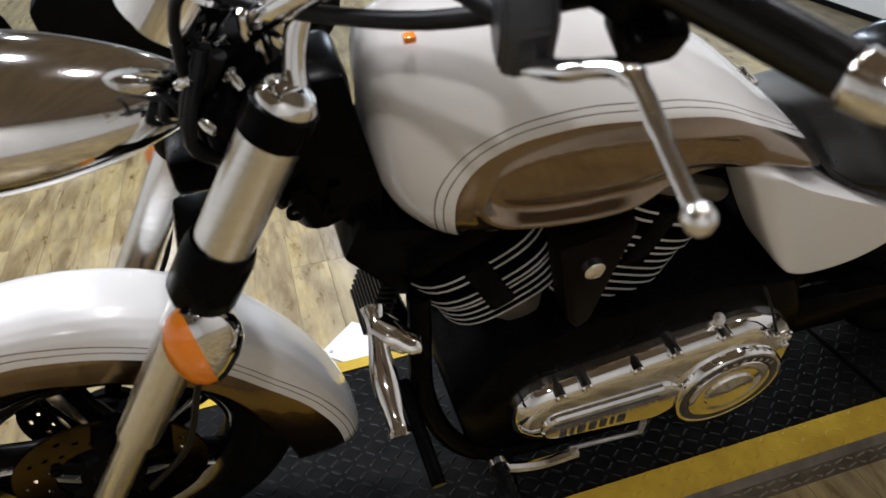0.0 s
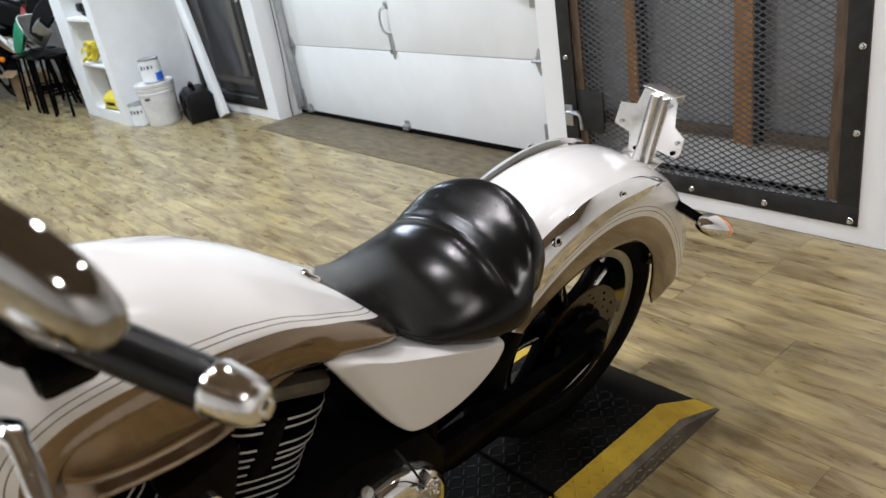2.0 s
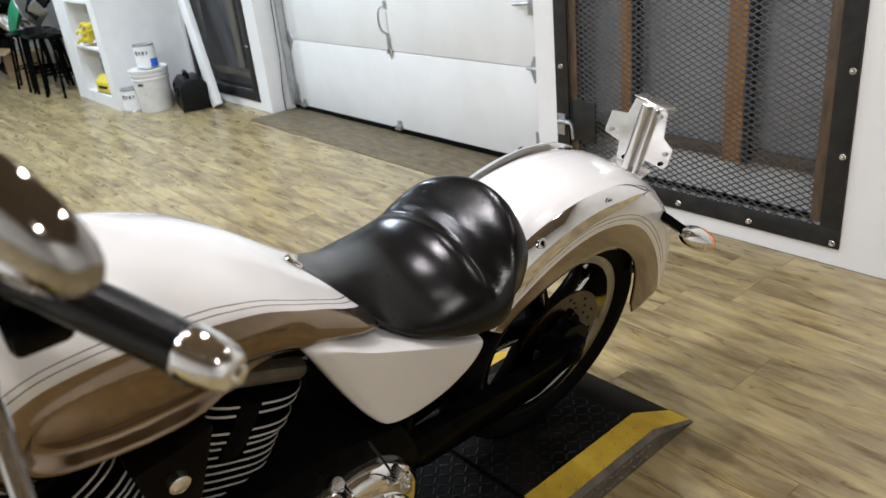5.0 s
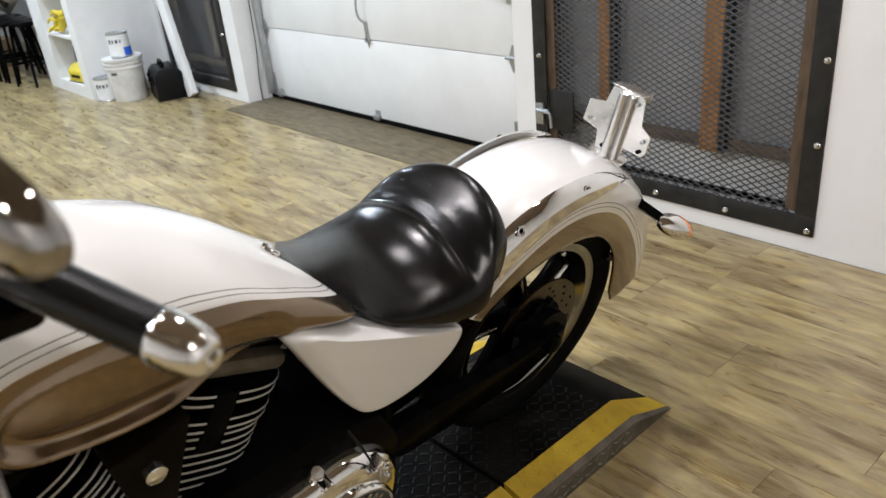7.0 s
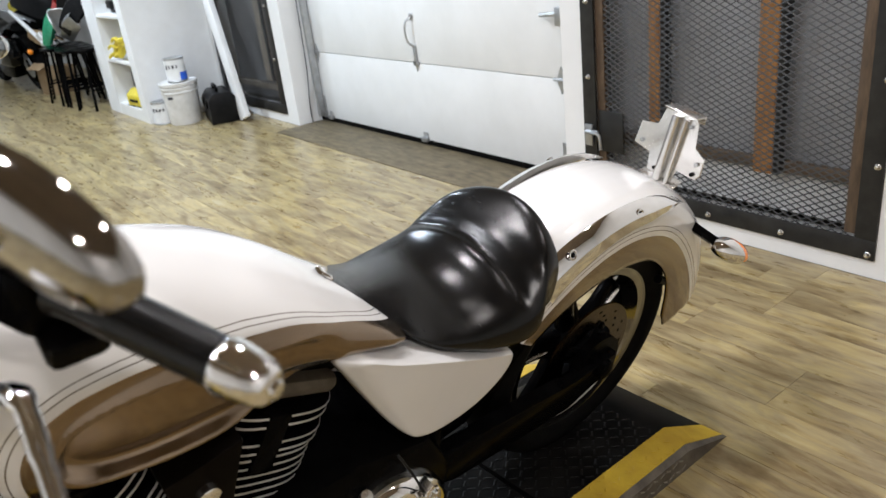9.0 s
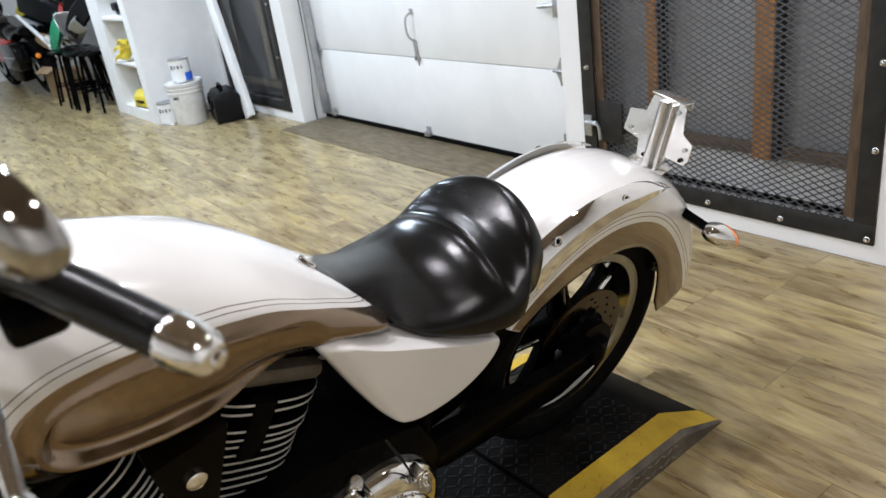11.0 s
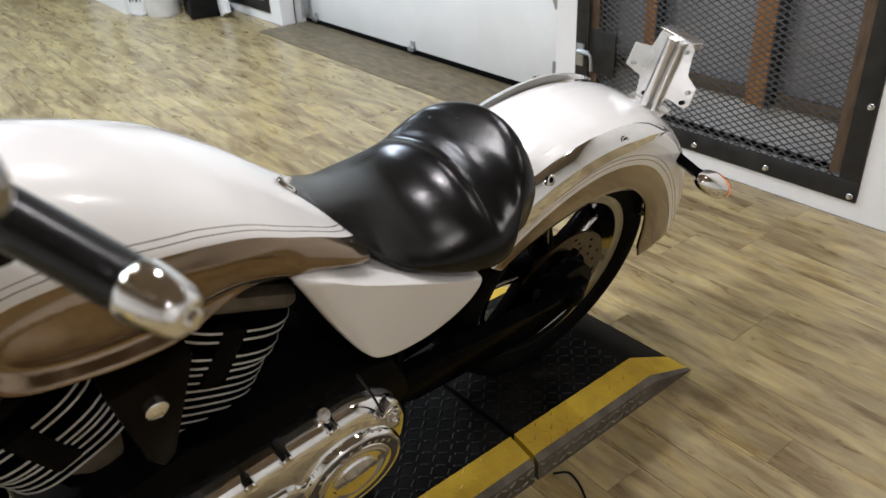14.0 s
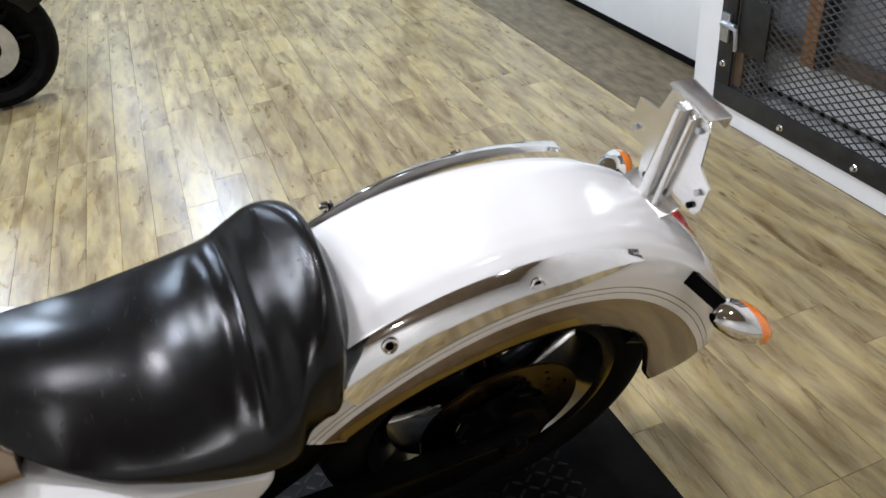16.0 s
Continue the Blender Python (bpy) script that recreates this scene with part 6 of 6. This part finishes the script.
def tool_box():
    t = thing("tool_case", "black plastic carry case on the floor", "case", pose(-5.20, -0.24, 0, 0, 0, -14))
    b = B()
    prism(b, [(-0.12, 0.0), (0.12, 0.0), (0.115, 0.20), (0.07, 0.25), (-0.07, 0.25), (-0.115, 0.20)], -0.19, 0.19, 0.012)
    part("body", b, GREYPLASTIC, t)
    b = B()
    tube(b, spline([(-0.10, -0.02, 0.245), (-0.09, -0.02, 0.285), (0.0, -0.02, 0.295), (0.09, -0.02, 0.285), (0.10, -0.02, 0.245)], 5), 0.012, 8)
    part("handle", b, BLACKMETAL, t)
    for x in (-0.11, 0.11):
        b = B()
        box(b, (x, -0.122, 0.16), (0.035, 0.012, 0.07), 0.004)
        part("latch", b, BLACKMETAL, t)
    return t


tool_box()
t = thing("board", "long white painted board leaning on the mesh gate", "board", pose(-4.90, -0.17, 0.0))
b = B()
box(b, (0, 0, 0.0), (0.13, 0.045, 2.02), 0.003)
b.transform(Matrix.Translation((0, 0, 1.01)))
b.transform(Matrix.Rotation(radians(-23), 4, "Y") @ Matrix.Rotation(radians(-3.2), 4, "X"))
mn = min(v.co.z for v in b.verts)
for v in b.verts:
    v.co.z -= mn
part("plank_board", b, TRIMWHITE, t)


t = thing("floor_cord", "thin black cord lying on the plank floor", "cord", pose(0, 0, 0))
b = B()
tube(b, spline([(0.171, -1.654, 0.003), (0.193, -1.625, 0.003), (0.234, -1.633, 0.003), (0.276, -1.655, 0.003), (0.307, -1.663, 0.003), (0.343, -1.659, 0.003), (0.393, -1.664, 0.003), (0.439, -1.666, 0.003)], 5), 0.0028, 6)
part("cord", b, GREYPLASTIC, t)
t = thing("white_sheet", "thin white plate lying on the floor by the platform", "plate", pose(-0.605, -2.72, 0.0, 0, 0, 45))
b = B()
box(b, (0, 0, 0.002), (0.15, 0.15, 0.004), 0.0015)
part("sheet", b, PAPER, t)
b = B()
lathe(b, [(0.004, 0.006), (0.006, 0.005), (0.0065, 0.0)], (-0.05, -0.055, 0.0), (0, 0, 1), 12)
part("screw", b, STEEL, t)

# ---- stacked stools and loose parts further along
def stool(x, y, turn):
    t = thing("stool", "black metal stool standing by the shelf unit", "stool", pose(x, y, 0, 0, 0, turn), "black stools")
    b = B()
    box(b, (0, 0, 0.56), (0.34, 0.34, 0.03), 0.01)
    part("seat", b, BLACKMETAL, t)
    for sx in (-1, 1):
        for sy in (-1, 1):
            b = B()
            tube(b, [(sx * 0.14, sy * 0.14, 0.55), (sx * 0.19, sy * 0.19, 0.0)], 0.014, 8)
            part("leg", b, BLACKMETAL, t)
    for sx in (-1, 1):
        b = B()
        tube(b, [(sx * 0.172, -0.172, 0.2), (sx * 0.172, 0.172, 0.2)], 0.009, 8)
        part("rung", b, BLACKMETAL, t)
    return t


for x, y, a in ((-7.12, -0.66, 8), (-7.36, -0.74, 3), (-7.62, -0.72, -6), (-7.86, -0.78, 4), (-7.24, -0.28, 15), (-7.60, -0.30, -9), (-8.10, -0.70, 5)):
    stool(x, y, a)
t = thing("cardboard_box", "open brown cardboard box on the floor", "box", pose(-8.72, -0.72, 0, 0, 0, 12))
b = B()
box(b, (0, 0, 0.15), (0.34, 0.30, 0.30), 0.004)
part("carton", b, CARD, t)
b = B()
box(b, (0.0, -0.20, 0.33), (0.33, 0.12, 0.004), 0.001, Matrix.Rotation(radians(28), 4, "X"))
part("flap", b, CARD, t)


def fairing(name, label, m, c, s, rot):
    """A bent, pointed shell panel with a returned edge and a dark mounting strip."""
    t = thing(name, label, "fairing", pose(*c, *rot))
    b = B()
    rings = []
    for f in np.linspace(0, 1, 14):
        w = s[1] * (0.25 + 0.9 * f - 0.5 * f * f)
        outer = [(s[0] * (f - 0.5), w * u, s[2] * (0.9 - u * u * 0.8) * (0.4 + 0.6 * math.sin(math.pi * (0.15 + 0.6 * f))) + (0.015 if abs(u) < 0.3 else 0.0)) for u in np.linspace(-1, 1, 11)]
        inner = [(p[0], p[1] * 0.95, p[2] - 0.006) for p in reversed(outer)]
        rings.append(outer + inner)
    loft(b, rings)
    part("panel", b, m, t)
    b = B()
    box(b, (s[0] * 0.1, s[1] * 0.8, s[2] * 0.10), (s[0] * 0.6, 0.016, 0.02), 0.003)
    part("mounting_strip", b, GREYPLASTIC, t)
    return t


for tone, c, s, rot, lab in (
    (GREEN, (-7.98, -0.76, 0.72), (0.46, 0.10, 0.12), (35, -48, 20), "glossy green plastic fairing lying on the stools"),
    (REDPAINT, (-8.02, -0.66, 0.84), (0.36, 0.09, 0.10), (30, -50, 10), "red plastic fairing lying on the stools"),
    (BUCKET, (-7.62, -0.74, 0.76), (0.44, 0.15, 0.14), (50, -35, -20), "white plastic fairing lying on the stools"),
    (BUCKET, (-8.22, -0.80, 0.56), (0.34, 0.12, 0.10), (70, 60, 60), "white plastic fairing hanging beside the stools"),
    (STEEL, (-7.42, -0.66, 0.74), (0.40, 0.15, 0.16), (60, -30, 10), "silver plastic fairing lying on the stools"),
    (GREYPLASTIC, (-7.30, -0.62, 0.84), (0.46, 0.16, 0.20), (20, -40, 40), "dark plastic fairing lying on the stools"),
    (GREYPLASTIC, (-7.72, -0.52, 0.98), (0.56, 0.16, 0.2), (40, -50, 30), "dark plastic fairing lying on the stools"),
    (RUSTWOOD, (-8.08, -0.40, 0.98), (0.5, 0.18, 0.2), (60, -60, 10), "dark brown panel standing behind the stools"),
    (YELLOW, (-9.75, -0.72, 0.90), (0.42, 0.12, 0.14), (20, -10, 10), "yellow plastic cover on a heap of parts"),
    (GREYPLASTIC, (-9.2, -0.62, 0.88), (0.7, 0.24, 0.26), (20, 15, 30), "dark fairing on a heap of parts"),
    (GREYPLASTIC, (-9.9, -0.55, 0.70), (0.9, 0.30, 0.30), (30, -15, 70), "dark fairing on a heap of parts"),
    (STEEL, (-9.35, -0.85, 0.80), (0.36, 0.14, 0.14), (40, 30, 50), "silver panel on a heap of parts"),
    (CARD, (-8.75, -0.74, 0.58), (0.40, 0.16, 0.12), (20, 20, 30), "tan panel on a heap of parts"),
    (REDPAINT, (-9.85, -1.02, 0.40), (0.60, 0.20, 0.30), (10, 5, 15), "glossy dark red tank shell low in a heap of parts"),
):
    fairing("fairing_panel", lab, tone, c, s, rot)


t = thing("pole", "white metal pole leaning across the parts heap", "pole", pose(0, 0, 0))
b = B()
tube(b, [(-9.0, -0.95, 0.93), (-8.16, -0.86, 0.60)], 0.022, 10)
part("tube", b, TRIMWHITE, t)

# ---- dark motorcycles parked beyond
def parked_bike(x, y, turn, label, tone, bags=True):
    t = thing("motorcycle", label, "motorcycle", pose(x, y, 0.0, 0, 6, turn), "parked dark motorcycles")
    for nm, yc, R, half in (("rear_wheel", 0.0, 0.315, 0.075), ("front_wheel", -1.62, 0.315, 0.06)):
        root = new(nm)
        root.parent = t
        o = (0, yc, R + 0.002 + 0.06 * math.sin(radians(6)))
        b = B()
        prof = [(-half * 0.7, R * 0.72), (-half, R * 0.82)] + [(half * math.sin(radians(q)), R * 0.84 + R * 0.16 * math.cos(radians(q))) for q in range(-80, 81, 20)] + [(half, R * 0.82), (half * 0.7, R * 0.72)]
        lathe(b, prof, o, (1, 0, 0), 48)
        part("tyre", b, RUBBER, root)
        b = B()
        lathe(b, [(-half * 0.7, R * 0.73), (-half * 0.66, R * 0.66), (half * 0.66, R * 0.66), (half * 0.7, R * 0.73)], o, (1, 0, 0), 48)
        part("rim", b, BLACKMETAL, root)
        b = B()
        lathe(b, [(-0.09, 0.0), (-0.09, 0.03), (-0.05, 0.05), (0.05, 0.05), (0.09, 0.03), (0.09, 0.0)], o, (1, 0, 0), 24)
        part("hub", b, BLACKMETAL, root)
        for k in range(9):
            a = 2 * math.pi * k / 9
            b = B()
            tube(b, [(0.03, o[1] + 0.045 * math.cos(a), o[2] + 0.045 * math.sin(a)), (0.035, o[1] + R * 0.68 * math.cos(a), o[2] + R * 0.68 * math.sin(a))], [0.014, 0.012], 6)
            part("spoke", b, BLACKMETAL, root)
        b = B()
        lathe(b, [(0.0, R * 0.24), (0.0, R * 0.46), (0.006, R * 0.46), (0.006, R * 0.24)], (0.072, o[1], o[2]), (1, 0, 0), 40, loop=True)
        part("brake_disc", b, STEEL, root)
        b = B()
        lathe(b, [(-0.012, 0.0), (-0.012, R * 0.69), (0.012, R * 0.69), (0.012, 0.0)], o, (1, 0, 0), 40)
        part("wheel_web", b, BLACKMETAL, root, "black cast wheel centre")
    b = B()
    rings = []
    for f in np.linspace(0, 1, 24):
        a = radians(28 + 125 * f)
        rings.append([(xx, r * math.cos(a), 0.32 + r * math.sin(a)) for xx, r in ((-0.10, 0.27), (-0.105, 0.34), (-0.09, 0.375), (0, 0.39), (0.09, 0.375), (0.105, 0.34), (0.10, 0.27), (0.09, 0.27), (0.095, 0.335), (0.08, 0.365), (0, 0.38), (-0.08, 0.365), (-0.095, 0.335), (-0.09, 0.27))])
    loft(b, rings)
    part("rear_fender", b, tone, t)
    b = B()
    rings = []
    for f in np.linspace(0, 1, 24):
        a = radians(10 + 140 * f)
        rings.append([(xx, -1.62 + r * math.cos(a), 0.32 + r * math.sin(a)) for xx, r in ((-0.08, 0.26), (-0.085, 0.34), (0, 0.37), (0.085, 0.34), (0.08, 0.26), (0.07, 0.26), (0.075, 0.33), (0, 0.36), (-0.075, 0.33), (-0.07, 0.26))])
    loft(b, rings)
    part("front_fender", b, tone, t)
    b = B()
    rings = []
    for f in np.linspace(0, 1, 18):
        y0 = -1.22 + 0.62 * f
        w = 0.16 * math.sin(math.pi * (0.2 + 0.72 * f)) ** 0.7
        rings.append([(w * math.cos(q), y0, 0.86 - 0.12 * f + 0.12 * math.sin(math.pi * (0.25 + 0.6 * f)) * math.sin(q)) for q in (2 * math.pi * k / 24 for k in range(24))])
    loft(b, rings)
    part("fuel_tank", b, tone, t)
    b = B()
    rings = []
    for f in np.linspace(0, 1, 14):
        y0 = -0.66 + 0.70 * f
        w = 0.15 * math.sin(math.pi * (0.18 + 0.6 * f)) ** 0.6
        rings.append([(w * math.cos(q), y0, 0.73 + 0.04 * math.cos(f * 7) + 0.055 * math.sin(q)) for q in (2 * math.pi * k / 20 for k in range(20))])
    loft(b, rings)
    part("seat", b, LEATHER, t)
    for sx in (1, -1) if bags else ():
        b = B()
        prism(b, [(-0.42, 0.36), (0.12, 0.36), (0.20, 0.46), (0.18, 0.64), (0.06, 0.68), (-0.40, 0.66), (-0.46, 0.52)], sx * 0.13, sx * 0.28, 0.03, 3)
        bag = part("saddlebag", b, tone, t, "black hard saddlebag")
        b = B()
        box(b, (sx * 0.284, -0.14, 0.52), (0.006, 0.5, 0.012), 0.002)
        part("trim", b, CHROME, bag)
        b = B()
        tube(b, [(sx * 0.10, -1.28, 0.98), (sx * 0.10, -1.62, 0.33)], [0.028, 0.024], 14)
        part("fork_leg", b, CHROME, t)
        b = B()
        tube(b, spline([(sx * 0.04, -1.26, 1.02), (sx * 0.18, -1.2, 1.12), (sx * 0.34, -1.02, 1.10), (sx * 0.42, -0.92, 1.07)], 5), 0.014, 10)
        part("handlebar", b, CHROME, t)
        b = B()
        lathe(b, [(0, 0.03), (0.02, 0.026), (0.03, 0.0)], (sx * 0.09, 0.345, 0.50), (0, 1, -0.1), 14)
        part("rear_signal", b, AMBER, t)
        b = B()
        tube(b, [(sx * 0.085, 0.30, 0.515), (sx * 0.09, 0.347, 0.503)], [0.02, 0.031], 12)
        part("signal_shell", b, CHROME, t)
    b = B()
    prism(b, [(-1.12, 0.2), (-1.15, 0.5), (-0.95, 0.74), (-0.55, 0.72), (-0.42, 0.3), (-0.6, 0.14), (-1.0, 0.14)], -0.13, 0.13, 0.03)
    part("engine", b, BLACKMETAL, t)
    b = B()
    rings = []
    for f in np.linspace(0, 1, 10):
        g = 0.20 * math.sin(math.pi * (0.3 + 0.45 * f))
        rings.append([(g * math.cos(q), -1.28 - 0.26 * f, 1.02 + g * 0.9 * math.sin(q)) for q in (2 * math.pi * k / 24 for k in range(24))])
    loft(b, rings)
    part("front_fairing", b, tone, t)
    return t


parked_bike(-3.16, -2.635, 4, "glossy black touring motorcycle parked on the floor", GLOSSBLACK, False)
parked_bike(-9.15, -0.80, -85, "black motorcycle parked at the far end", GLOSSBLACK)
parked_bike(-9.3, -2.35, -50, "black motorcycle parked at the far end", GLOSSBLACK)
parked_bike(-9.7, -3.6, 35, "dark red and black motorcycle parked at the far end", REDPAINT)

# ---------------------------------------------------------------- floor planks
PW, PL, TH = 0.114, 0.92, 0.005
plank_mesh = {}


def plank_data(length):
    key = round(length, 2)
    if key not in plank_mesh:
        b = B()
        box(b, (length / 2, PW / 2, -TH / 2), (length - 0.0008, PW - 0.0008, TH), 0.0006, None, 1)
        me = bpy.data.meshes.new("plank")
        b.to_mesh(me)
        b.free()
        me.materials.append(PLANK)
        plank_mesh[key] = me
    return plank_mesh[key]


rp = random.Random(11)
rest_v, rest_f = [], []
row = 0
y = -0.004 - PW
count = 0
while y > Y0:
    x = X0 + 0.004 - rp.choice((0.08, 0.22, 0.38, 0.5, 0.66, 0.82))
    while x < X1 - 0.02:
        xa, xb = max(x, X0 + 0.004), min(x + PL, X1 - 0.004)
        if xb - xa > 0.03:
            near = -5.6 < xb and xa < 1.9 and y > -3.4
            if near and count < 300 and xb - xa > PL - 0.02:
                o = new("plank", plank_data(PL))
                o.parent = FLOOR
                o.location = (xa, y, 0.0)
                count += 1
            else:
                p = len(rest_v)
                g = 0.0006
                for z, i in ((0.0, g), (-TH, 0.0)):
                    rest_v += [(xa + i, y + i, z), (xb - i, y + i, z), (xb - i, y + PW - i, z), (xa + i, y + PW - i, z)]
                rest_f += [(p, p + 1, p + 2, p + 3), (p + 4, p + 5, p + 1, p), (p + 5, p + 6, p + 2, p + 1), (p + 6, p + 7, p + 3, p + 2), (p + 7, p + 4, p, p + 3)]
        x += PL
    y -= PW
    row += 1
me = bpy.data.meshes.new("plank_field")
me.from_pydata(rest_v, [], rest_f)
me.materials.append(PLANK)
o = new("plank_field", me)
o.parent = FLOOR
tagged(o, "further vinyl planks", kind="stuff")
